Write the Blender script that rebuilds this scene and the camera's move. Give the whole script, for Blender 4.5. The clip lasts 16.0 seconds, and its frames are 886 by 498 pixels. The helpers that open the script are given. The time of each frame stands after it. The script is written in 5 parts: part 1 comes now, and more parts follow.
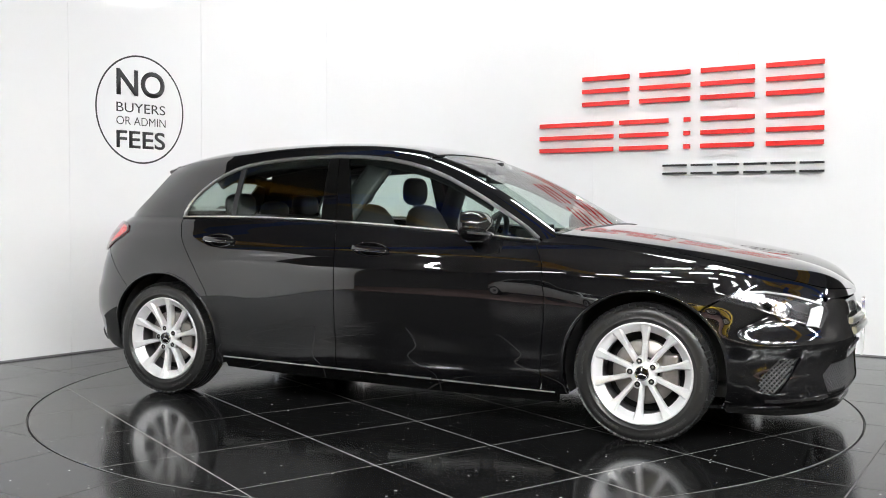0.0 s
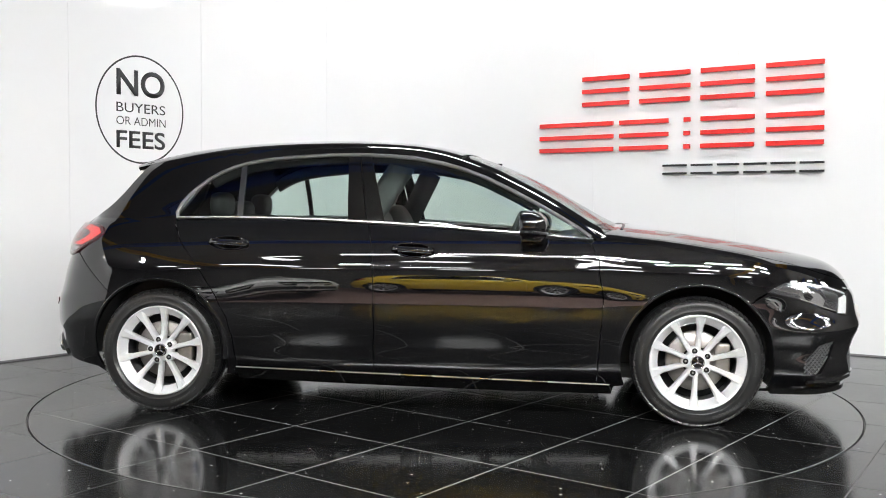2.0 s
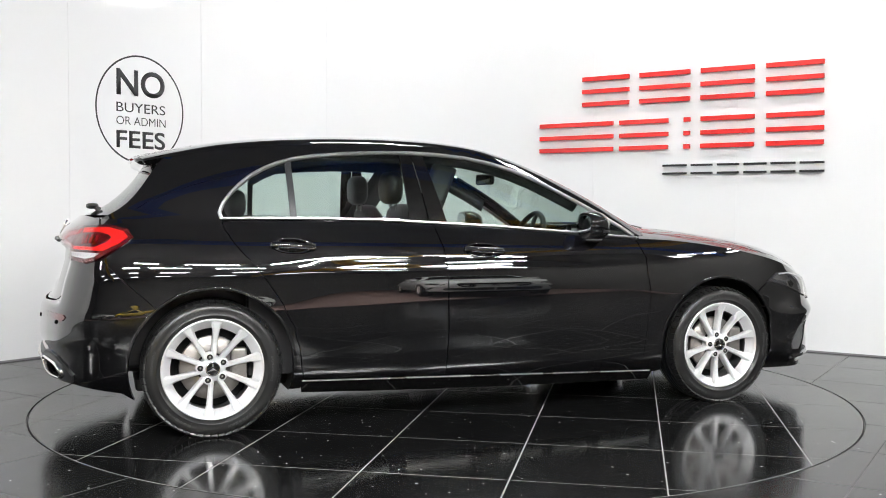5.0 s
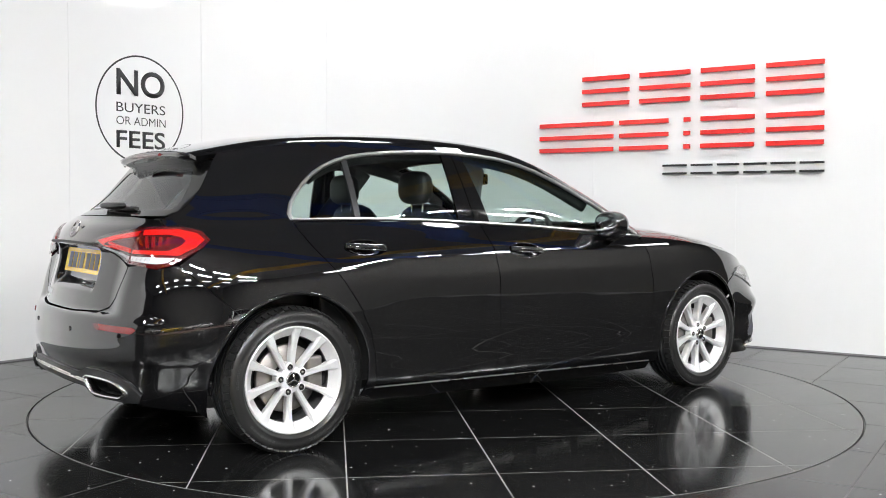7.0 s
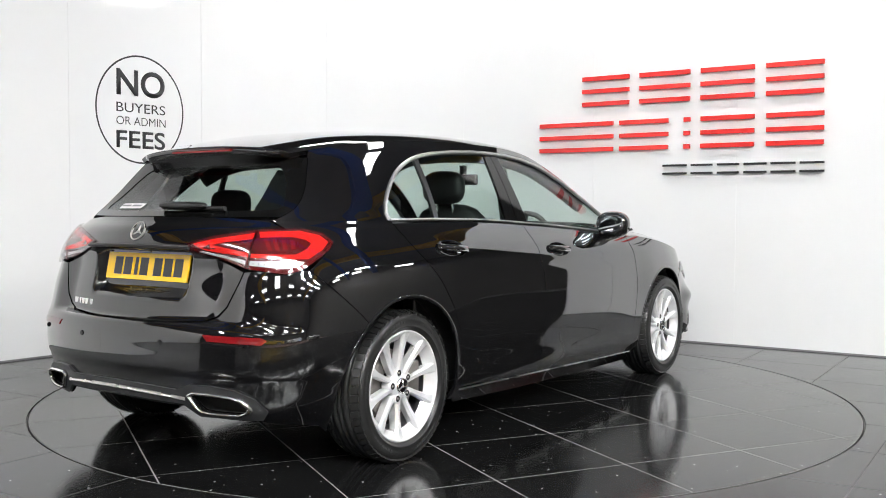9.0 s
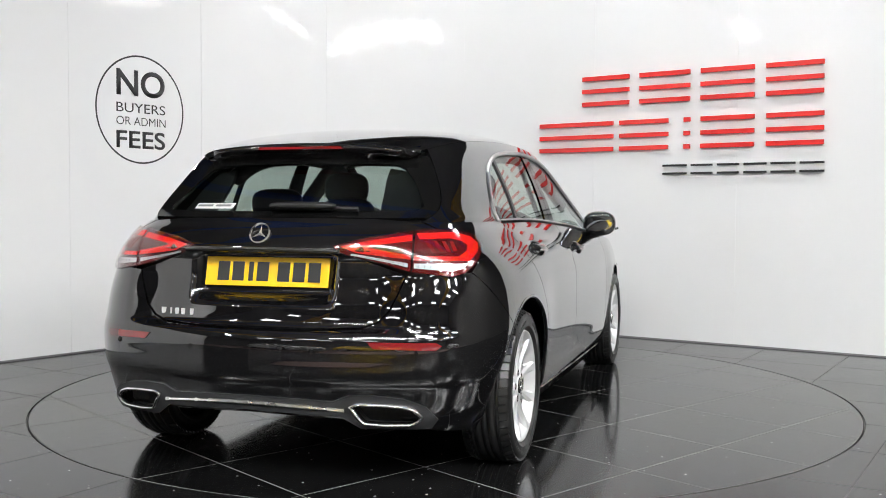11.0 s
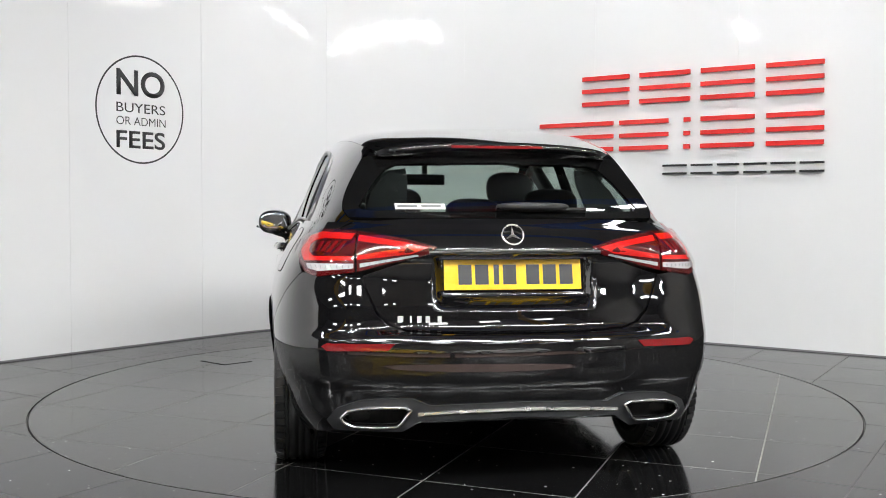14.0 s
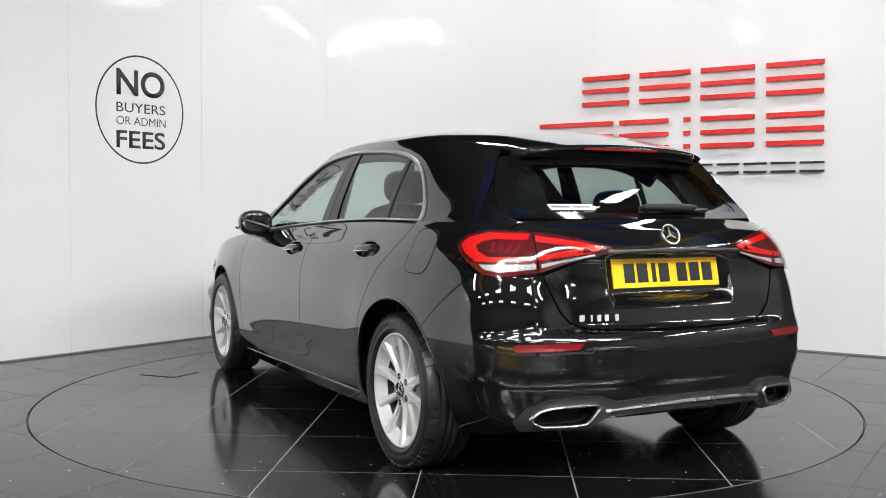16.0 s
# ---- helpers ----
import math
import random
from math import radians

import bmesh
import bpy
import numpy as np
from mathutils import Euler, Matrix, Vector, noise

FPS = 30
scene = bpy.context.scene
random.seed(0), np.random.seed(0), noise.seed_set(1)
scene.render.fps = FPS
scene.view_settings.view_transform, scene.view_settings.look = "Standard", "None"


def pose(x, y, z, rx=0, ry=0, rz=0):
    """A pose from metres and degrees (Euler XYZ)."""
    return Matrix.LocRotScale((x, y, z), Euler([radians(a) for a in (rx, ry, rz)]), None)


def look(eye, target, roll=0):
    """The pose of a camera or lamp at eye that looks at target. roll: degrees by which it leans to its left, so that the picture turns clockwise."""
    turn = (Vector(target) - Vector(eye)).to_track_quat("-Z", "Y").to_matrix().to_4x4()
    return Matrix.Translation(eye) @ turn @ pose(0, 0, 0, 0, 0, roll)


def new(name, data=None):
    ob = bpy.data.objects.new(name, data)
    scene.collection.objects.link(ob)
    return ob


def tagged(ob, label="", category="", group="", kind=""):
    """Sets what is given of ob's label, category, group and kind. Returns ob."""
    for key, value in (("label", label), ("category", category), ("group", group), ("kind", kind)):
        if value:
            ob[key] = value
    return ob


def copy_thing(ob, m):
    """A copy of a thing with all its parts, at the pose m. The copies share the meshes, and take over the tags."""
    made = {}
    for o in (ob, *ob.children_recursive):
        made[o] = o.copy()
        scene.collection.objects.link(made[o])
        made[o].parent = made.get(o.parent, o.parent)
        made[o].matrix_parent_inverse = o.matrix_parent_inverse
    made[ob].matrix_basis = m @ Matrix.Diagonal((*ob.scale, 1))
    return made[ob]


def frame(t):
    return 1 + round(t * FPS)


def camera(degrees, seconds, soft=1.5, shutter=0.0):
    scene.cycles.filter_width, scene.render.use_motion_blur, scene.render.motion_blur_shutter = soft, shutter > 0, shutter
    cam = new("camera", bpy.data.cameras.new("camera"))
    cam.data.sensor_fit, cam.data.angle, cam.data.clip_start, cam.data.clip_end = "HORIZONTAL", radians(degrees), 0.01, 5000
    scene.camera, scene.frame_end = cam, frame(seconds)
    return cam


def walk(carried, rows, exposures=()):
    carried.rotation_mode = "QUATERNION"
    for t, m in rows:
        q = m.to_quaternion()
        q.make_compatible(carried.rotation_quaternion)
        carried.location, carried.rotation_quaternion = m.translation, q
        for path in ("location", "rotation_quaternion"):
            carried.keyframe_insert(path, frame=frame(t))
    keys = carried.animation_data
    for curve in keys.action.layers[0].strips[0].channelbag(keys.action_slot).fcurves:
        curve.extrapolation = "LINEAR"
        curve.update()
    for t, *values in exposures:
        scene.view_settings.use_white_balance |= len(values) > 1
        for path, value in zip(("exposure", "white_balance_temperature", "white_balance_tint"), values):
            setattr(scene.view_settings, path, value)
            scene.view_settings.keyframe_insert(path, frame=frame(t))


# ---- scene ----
# ---- camera ----
cam = camera(49.41, 16.0, soft=0.95)
EYE = (0.0, -5.583, 1.0426)
AIM = look(EYE, (-0.0155, -0.587, 0.846), 0.23)
walk(cam, [(0.0, AIM), (16.0, AIM)], [(0.0, 0.0), (9.0, 0.0), (11.5, -0.24), (16.0, -0.24)])


def turn(t):
    """Degrees by which the turntable has turned at t seconds."""
    return -24.48 + 8.8475 * t - 0.22 + 0.5 * ((t - 8.0) / 8.0) ** 2


TURN_ROWS = [(0.5 * k, pose(0, 0, 0, 0, 0, turn(0.5 * k))) for k in range(33)]
CX, CY = -0.041, 0.085  # the car's middle on the turntable

# ---- world and exposure ----
world = bpy.data.worlds.new("world")
scene.world = world
world.use_nodes = True
world.node_tree.nodes["Background"].inputs[0].default_value = (0.5, 0.55, 0.6, 1)
world.node_tree.nodes["Background"].inputs[1].default_value = 0.05
LAMP = 520.0  # brightness of the ceiling strips


# ---- materials ----
def material(name, colour, rough=0.5, metal=0.0, coat=0.0, spec=0.5, noise_size=0.0, vary=0.0, bump=0.0, bump_size=200.0, rough_vary=0.0,
             emit=0.0, coat_rough=0.03):
    m = bpy.data.materials.new(name)
    m.use_nodes = True
    nt = m.node_tree
    b = nt.nodes["Principled BSDF"]
    b.inputs["Base Color"].default_value = (*colour, 1)
    b.inputs["Roughness"].default_value = rough
    b.inputs["Metallic"].default_value = metal
    b.inputs["Coat Weight"].default_value = coat
    b.inputs["Coat Roughness"].default_value = coat_rough
    b.inputs["Specular IOR Level"].default_value = spec
    if emit:
        b.inputs["Emission Color"].default_value = (*colour, 1)
        b.inputs["Emission Strength"].default_value = emit
    if vary or rough_vary or bump:
        co = nt.nodes.new("ShaderNodeTexCoord")
    if vary or rough_vary:
        n1 = nt.nodes.new("ShaderNodeTexNoise")
        n1.inputs["Scale"].default_value = noise_size or 6.0
        n1.inputs["Detail"].default_value = 6.0
        nt.links.new(co.outputs["Object"], n1.inputs["Vector"])
    if vary:
        ramp = nt.nodes.new("ShaderNodeMix")
        ramp.data_type = "RGBA"
        ramp.inputs["A"].default_value = (*[c * (1 - vary) for c in colour], 1)
        ramp.inputs["B"].default_value = (*[min(1, c * (1 + vary)) for c in colour], 1)
        nt.links.new(n1.outputs["Fac"], ramp.inputs["Factor"])
        nt.links.new(ramp.outputs["Result"], b.inputs["Base Color"])
    if rough_vary:
        mr = nt.nodes.new("ShaderNodeMapRange")
        mr.inputs["To Min"].default_value = max(0.0, rough - rough_vary)
        mr.inputs["To Max"].default_value = rough + rough_vary
        nt.links.new(n1.outputs["Fac"], mr.inputs["Value"])
        nt.links.new(mr.outputs["Result"], b.inputs["Roughness"])
    if bump:
        n2 = nt.nodes.new("ShaderNodeTexNoise")
        n2.inputs["Scale"].default_value = bump_size
        n2.inputs["Detail"].default_value = 3.0
        nt.links.new(co.outputs["Object"], n2.inputs["Vector"])
        bp = nt.nodes.new("ShaderNodeBump")
        bp.inputs["Strength"].default_value = bump
        bp.inputs["Distance"].default_value = 0.001
        nt.links.new(n2.outputs["Fac"], bp.inputs["Height"])
        nt.links.new(bp.outputs["Normal"], b.inputs["Normal"])
    return m


def glass_material(name, tint, ior=1.5):
    """A thin pane: what is behind it, tinted, under a clear reflection."""
    m = bpy.data.materials.new(name)
    m.use_nodes = True
    nt = m.node_tree
    nt.nodes.clear()
    out = nt.nodes.new("ShaderNodeOutputMaterial")
    tr = nt.nodes.new("ShaderNodeBsdfTransparent")
    tr.inputs[0].default_value = (*tint, 1)
    gl = nt.nodes.new("ShaderNodeBsdfGlossy")
    gl.inputs["Roughness"].default_value = 0.0
    fr = nt.nodes.new("ShaderNodeLayerWeight")
    fr.inputs[0].default_value = 0.5
    power = nt.nodes.new("ShaderNodeMath")
    power.operation = "POWER"
    power.inputs[1].default_value = 4.5
    nt.links.new(fr.outputs["Facing"], power.inputs[0])
    gloss = nt.nodes.new("ShaderNodeMapRange")
    gloss.inputs["To Min"].default_value = 2 * ((ior - 1) / (ior + 1)) ** 2
    nt.links.new(power.outputs[0], gloss.inputs["Value"])
    mix = nt.nodes.new("ShaderNodeMixShader")
    nt.links.new(gloss.outputs[0], mix.inputs[0])
    nt.links.new(tr.outputs[0], mix.inputs[1])
    nt.links.new(gl.outputs[0], mix.inputs[2])
    nt.links.new(mix.outputs[0], out.inputs[0])
    return m


def tile_material(name, base, rough, spec=0.36):
    """Dark polished stone with cloudy wear, pale dust specks and a slight difference from tile to tile."""
    m = material(name, base, rough, noise_size=2.2, rough_vary=0.05, bump=0.02, bump_size=60.0, spec=spec)
    nt = m.node_tree
    b = nt.nodes["Principled BSDF"]
    co = nt.nodes.new("ShaderNodeTexCoord")
    vo = nt.nodes.new("ShaderNodeTexVoronoi")
    vo.voronoi_dimensions = "2D"
    vo.inputs["Scale"].default_value = 12.0
    nt.links.new(co.outputs["Object"], vo.inputs["Vector"])
    sp = nt.nodes.new("ShaderNodeSeparateColor")
    nt.links.new(vo.outputs["Color"], sp.inputs[0])
    size = nt.nodes.new("ShaderNodeMath")  # only some cells hold a speck, each of its own size
    size.operation = "MULTIPLY_ADD"
    size.inputs[1].default_value = 0.2
    size.inputs[2].default_value = -0.14
    nt.links.new(sp.outputs[0], size.inputs[0])
    speck = nt.nodes.new("ShaderNodeMath")
    speck.operation = "LESS_THAN"
    nt.links.new(vo.outputs["Distance"], speck.inputs[0])
    nt.links.new(size.outputs[0], speck.inputs[1])
    info = nt.nodes.new("ShaderNodeObjectInfo")
    tone = nt.nodes.new("ShaderNodeMapRange")
    tone.inputs["To Min"].default_value = 0.75
    tone.inputs["To Max"].default_value = 1.25
    nt.links.new(info.outputs["Random"], tone.inputs["Value"])
    cl = nt.nodes.new("ShaderNodeTexNoise")
    cl.inputs["Scale"].default_value = 5.0
    cl.inputs["Detail"].default_value = 8.0
    nt.links.new(co.outputs["Object"], cl.inputs["Vector"])
    mul = nt.nodes.new("ShaderNodeMath")
    mul.operation = "MULTIPLY"
    nt.links.new(cl.outputs["Fac"], mul.inputs[0])
    nt.links.new(tone.outputs[0], mul.inputs[1])
    c1 = nt.nodes.new("ShaderNodeMix")
    c1.data_type = "RGBA"
    c1.inputs["A"].default_value = (*[c * 0.4 for c in base], 1)
    c1.inputs["B"].default_value = (*[c * 1.6 for c in base], 1)
    nt.links.new(mul.outputs[0], c1.inputs["Factor"])
    c2 = nt.nodes.new("ShaderNodeMix")
    c2.data_type = "RGBA"
    c2.inputs["B"].default_value = (0.75, 0.75, 0.74, 1)
    nt.links.new(c1.outputs["Result"], c2.inputs["A"])
    nt.links.new(speck.outputs[0], c2.inputs["Factor"])
    nt.links.new(c2.outputs["Result"], b.inputs["Base Color"])
    return m


PAINT = material("black_paint", (0.004, 0.004, 0.0045), 0.03, coat=1.0, spec=0.5, coat_rough=0.004, vary=0.2, noise_size=3.0)
GLOSS_BLACK = material("gloss_black_trim", (0.004, 0.004, 0.004), 0.06, rough_vary=0.02)
SATIN_BLACK = material("satin_black_plastic", (0.012, 0.012, 0.012), 0.42, rough_vary=0.08, bump=0.15, bump_size=900.0)
MATT_BLACK = material("matt_black", (0.006, 0.006, 0.006), 0.8, vary=0.3)
GREY_TRIM = material("grey_diffuser_plastic", (0.035, 0.036, 0.038), 0.3, metal=0.4, rough_vary=0.05)
CHROME = material("chrome", (0.85, 0.84, 0.83), 0.19, metal=1.0, rough_vary=0.03)
SATIN_CHROME = material("brushed_aluminium", (0.78, 0.76, 0.74), 0.28, metal=1.0, rough_vary=0.06)
TRIM = material("satin_window_trim", (0.55, 0.55, 0.55), 0.34, metal=1.0, rough_vary=0.06)
BARREL = material("rim_barrel", (0.2, 0.2, 0.205), 0.4, metal=0.5, vary=0.1)
ALLOY = material("silver_alloy", (0.8, 0.8, 0.81), 0.28, metal=0.45, coat=0.5, coat_rough=0.1, vary=0.06, noise_size=30.0)
RUBBER = material("tyre_rubber", (0.011, 0.011, 0.011), 0.34, vary=0.3, noise_size=25.0, rough_vary=0.12, bump=0.3, bump_size=350.0)
MARKS = material("raised_rubber_marks", (0.03, 0.03, 0.03), 0.5, vary=0.2)
STEEL = material("brake_steel", (0.3, 0.28, 0.265), 0.4, metal=0.9, vary=0.25, noise_size=40.0)
MIRROR = material("mirror_silver", (0.45, 0.47, 0.5), 0.02, metal=1.0)
SMOKED_RED = material("smoked_red_lens", (0.2, 0.008, 0.01), 0.1, coat=1.0)
RED_LENS = material("red_lens", (0.16, 0.005, 0.007), 0.1, coat=1.0, coat_rough=0.01, vary=0.1, noise_size=60.0)
DARK_LENS = material("dark_red_lens", (0.09, 0.004, 0.005), 0.08, coat=1.0, coat_rough=0.01)
GLOW_RED = material("bright_red_light_guide", (0.6, 0.012, 0.01), 0.12, coat=1.0, emit=0.3, vary=0.15, noise_size=40.0)
CLEAR_LENS = material("clear_ribbed_lens", (0.72, 0.72, 0.74), 0.12, metal=0.35, coat=1.0, bump=0.8, bump_size=160.0)
LAMP_DARK = material("headlamp_inside", (0.05, 0.05, 0.055), 0.15, metal=0.5, coat=1.0)
DAY_LIGHT = material("white_light_guide", (0.85, 0.86, 0.88), 0.15, coat=1.0, bump=0.4, bump_size=160.0)
LATTICE = material("grey_lattice_plastic", (0.07, 0.07, 0.072), 0.35, rough_vary=0.06)
BOWL = material("headlamp_reflector", (0.72, 0.72, 0.74), 0.08, metal=1.0, bump=1.0, bump_size=70.0)
YELLOW_PLATE = material("yellow_plate", (0.84, 0.5, 0.012), 0.25, coat=0.6, vary=0.04)
PLATE_BLACK = material("plate_bars", (0.015, 0.015, 0.015), 0.3)
WHITE_STICKER = material("white_sticker", (0.75, 0.75, 0.74), 0.5, vary=0.03)
GREY_INK = material("grey_ink", (0.2, 0.2, 0.21), 0.5, vary=0.05)
LEATHER = material("black_upholstery", (0.013, 0.013, 0.014), 0.5, vary=0.3, bump=0.4, bump_size=400.0)
HEADLINER = material("grey_headliner", (0.09, 0.088, 0.085), 0.9, vary=0.1)
CLEAR_COVER = glass_material("clear_cover", (0.95, 0.95, 0.95))
LENS_COVER = glass_material("tinted_lens_cover", (0.97, 0.96, 0.96))
SIDE_GLASS = glass_material("side_glass", (0.74, 0.83, 0.79))
DARK_GLASS = glass_material("rear_glass", (0.52, 0.58, 0.55))
WALL_WHITE = material("glossy_white_panel", (0.8, 0.8, 0.805), 0.04, vary=0.02, noise_size=1.2, rough_vary=0.015, bump=0.012, bump_size=2.5, spec=0.2)
SEAM = material("panel_backing", (0.6, 0.6, 0.6), 0.6, vary=0.05)
SIGN_RED = material("red_acrylic", (0.75, 0.035, 0.03), 0.25, vary=0.04, coat=0.3)
SIGN_EDGE = material("dark_grey_acrylic", (0.03, 0.03, 0.032), 0.3, vary=0.05)
VINYL = material("charcoal_vinyl", (0.03, 0.03, 0.032), 0.4, vary=0.06)
TILE = tile_material("black_polished_tile", (0.007, 0.007, 0.0072), 0.12, 0.5)
WORN_TILE = tile_material("worn_black_tile", (0.009, 0.009, 0.009), 0.17, 0.39)
DARK_GROUT = material("dark_grout", (0.1, 0.1, 0.1), 0.8, vary=0.2, noise_size=40.0)
GROUT = material("grout", (0.27, 0.27, 0.26), 0.9, vary=0.2, noise_size=40.0)
GAP = material("gap_shadow_metal", (0.01, 0.01, 0.01), 0.7, vary=0.2)
WHITE_PAINT = material("white_paint", (0.75, 0.75, 0.74), 0.3, coat=1.0, vary=0.03)
YELLOW_PAINT = material("yellow_paint", (0.7, 0.48, 0.04), 0.3, coat=1.0, vary=0.05)
ROOF_DARK = material("dark_roof_sheet", (0.24, 0.24, 0.25), 0.7, vary=0.2, noise_size=1.0)
BEAM_YELLOW = material("yellow_steel", (0.7, 0.4, 0.03), 0.5, vary=0.12)
BLUE_STEEL = material("blue_steel", (0.03, 0.13, 0.6), 0.45, vary=0.12)
BACK_WALL = material("showroom_wall", (0.1, 0.095, 0.09), 0.8, vary=0.15, noise_size=0.7)
CARPET = material("brown_floor", (0.17, 0.105, 0.092), 0.6, vary=0.25, noise_size=3.0)
DIFFUSER = material("lamp_diffuser", (0.983, 0.995, 0.988), 0.5, emit=LAMP)
DIM_DIFFUSER = material("dim_lamp_diffuser", (0.983, 0.995, 0.988), 0.5, emit=0.055 * LAMP)
HOUSING = material("lamp_housing", (0.5, 0.5, 0.5), 0.5, vary=0.05)


# ---- mesh tools ----
def part(name, bm, mat, parent=None, label="", m=None, smooth=False):
    """Links a bmesh or a mesh as one object under a thing or a part."""
    if isinstance(bm, bmesh.types.BMesh):
        me = bpy.data.meshes.new(name)
        bm.normal_update()
        bm.to_mesh(me)
        bm.free()
        if smooth:
            me.shade_smooth()
    else:
        me = bm
    if not me.materials:
        me.materials.append(mat)
    ob = new(name, me)
    if parent is not None:
        ob.parent = parent
    if m is not None:
        ob.matrix_basis = m
    if label:
        tagged(ob, label)
    return ob


def box(bm, x0, x1, y0, y1, z0, z1, bevel=0.0):
    vs = bmesh.ops.create_cube(bm, size=1.0, matrix=Matrix.Translation(((x0 + x1) / 2, (y0 + y1) / 2, (z0 + z1) / 2))
                               @ Matrix.Diagonal((abs(x1 - x0), abs(y1 - y0), abs(z1 - z0), 1)))["verts"]
    if bevel:
        es = {e for v in vs for e in v.link_edges}
        bmesh.ops.bevel(bm, geom=list(es), offset=bevel, segments=3, profile=0.6, affect="EDGES")
    return bm


def boxed(*a, **k):
    return box(bmesh.new(), *a, **k)


def lathe(profile, n=64, axis="y", closed=False):
    """Turns (radius, height) pairs round the axis."""
    bm = bmesh.new()
    rings = []
    for r, h in profile:
        ring = []
        for k in range(n):
            a = 2 * math.pi * k / n
            c, s = r * math.cos(a), r * math.sin(a)
            ring.append(bm.verts.new((c, h, s) if axis == "y" else (c, s, h)))
        rings.append(ring)
    pairs = list(zip(rings, rings[1:])) + ([(rings[-1], rings[0])] if closed else [])
    for a, b in pairs:
        for k in range(n):
            bm.faces.new((a[k], a[(k + 1) % n], b[(k + 1) % n], b[k]))
    bmesh.ops.recalc_face_normals(bm, faces=bm.faces)
    return bm


def sweep(path, normals, width, height, closed=False, rounded=True):
    """A bar along a path; width lies across the path in the surface, height along the normals."""
    bm = bmesh.new()
    path, normals = [Vector(p) for p in path], [Vector(q).normalized() for q in normals]
    n = len(path)
    sect = [(-0.5, -0.5), (0.5, -0.5), (0.5, 0.2), (0.28, 0.5), (-0.28, 0.5), (-0.5, 0.2)] if rounded else [(-0.5, -0.5), (0.5, -0.5), (0.5, 0.5), (-0.5, 0.5)]
    rings = []
    for i in range(n):
        a, b = path[i - 1 if i or closed else 0], path[(i + 1) % n if i < n - 1 or closed else i]
        d = (b - a).normalized()
        s = d.cross(normals[i]).normalized()
        rings.append([bm.verts.new(path[i] + s * (u * width) + normals[i] * (v * height)) for u, v in sect])
    k = len(sect)
    for i in range(n if closed else n - 1):
        a, b = rings[i], rings[(i + 1) % n]
        for j in range(k):
            bm.faces.new((a[j], a[(j + 1) % k], b[(j + 1) % k], b[j]))
    if not closed:
        bm.faces.new(rings[0][::-1])
        bm.faces.new(rings[-1])
    bmesh.ops.recalc_face_normals(bm, faces=bm.faces)
    return bm


def table(pairs, soft=6):
    """A smooth curve through (x, y) pairs."""
    xs, ys = np.array([p[0] for p in pairs], float), np.array([p[1] for p in pairs], float)
    d = np.diff(ys) / np.diff(xs)
    m = np.concatenate([[d[0]], (d[:-1] + d[1:]) / 2, [d[-1]]])
    gx = np.linspace(xs[0], xs[-1], 1201)
    i = np.clip(np.searchsorted(xs, gx, side="right") - 1, 0, len(xs) - 2)
    h = np.diff(xs)[i]
    t = (gx - xs[i]) / h
    gy = ((2 * t**3 - 3 * t**2 + 1) * ys[i] + (t**3 - 2 * t**2 + t) * h * m[i] + (-2 * t**3 + 3 * t**2) * ys[i + 1] + (t**3 - t**2) * h * m[i + 1])
    if soft:
        k = np.hanning(2 * soft * 3 + 1)
        pad = len(k) // 2
        ext = np.concatenate([gy[0] - (gy[1] - gy[0]) * np.arange(pad, 0, -1), gy, gy[-1] + (gy[-1] - gy[-2]) * np.arange(1, pad + 1)])
        gy = np.convolve(ext, k / k.sum(), "valid")
    return lambda x: np.interp(x, gx, gy)


def inside(px, py, poly):
    """Which of the points lie in the polygon."""
    res = np.zeros(len(px), bool)
    n = len(poly)
    for i in range(n):
        (x0, y0), (x1, y1) = poly[i], poly[(i + 1) % n]
        if y0 == y1:
            continue
        c = ((y0 > py) != (y1 > py)) & (px < (x1 - x0) * (py - y0) / (y1 - y0) + x0)
        res ^= c
    return res


def edge_points(poly, step, closed=True):
    out = []
    n = len(poly)
    for i in range(n if closed else n - 1):
        a, b = np.array(poly[i]), np.array(poly[(i + 1) % n])
        k = max(1, int(np.hypot(*(b - a)) / step + 0.5))
        out += [tuple(a + (b - a) * j / k) for j in range(k)]
    if not closed:
        out.append(tuple(poly[-1]))
    return out


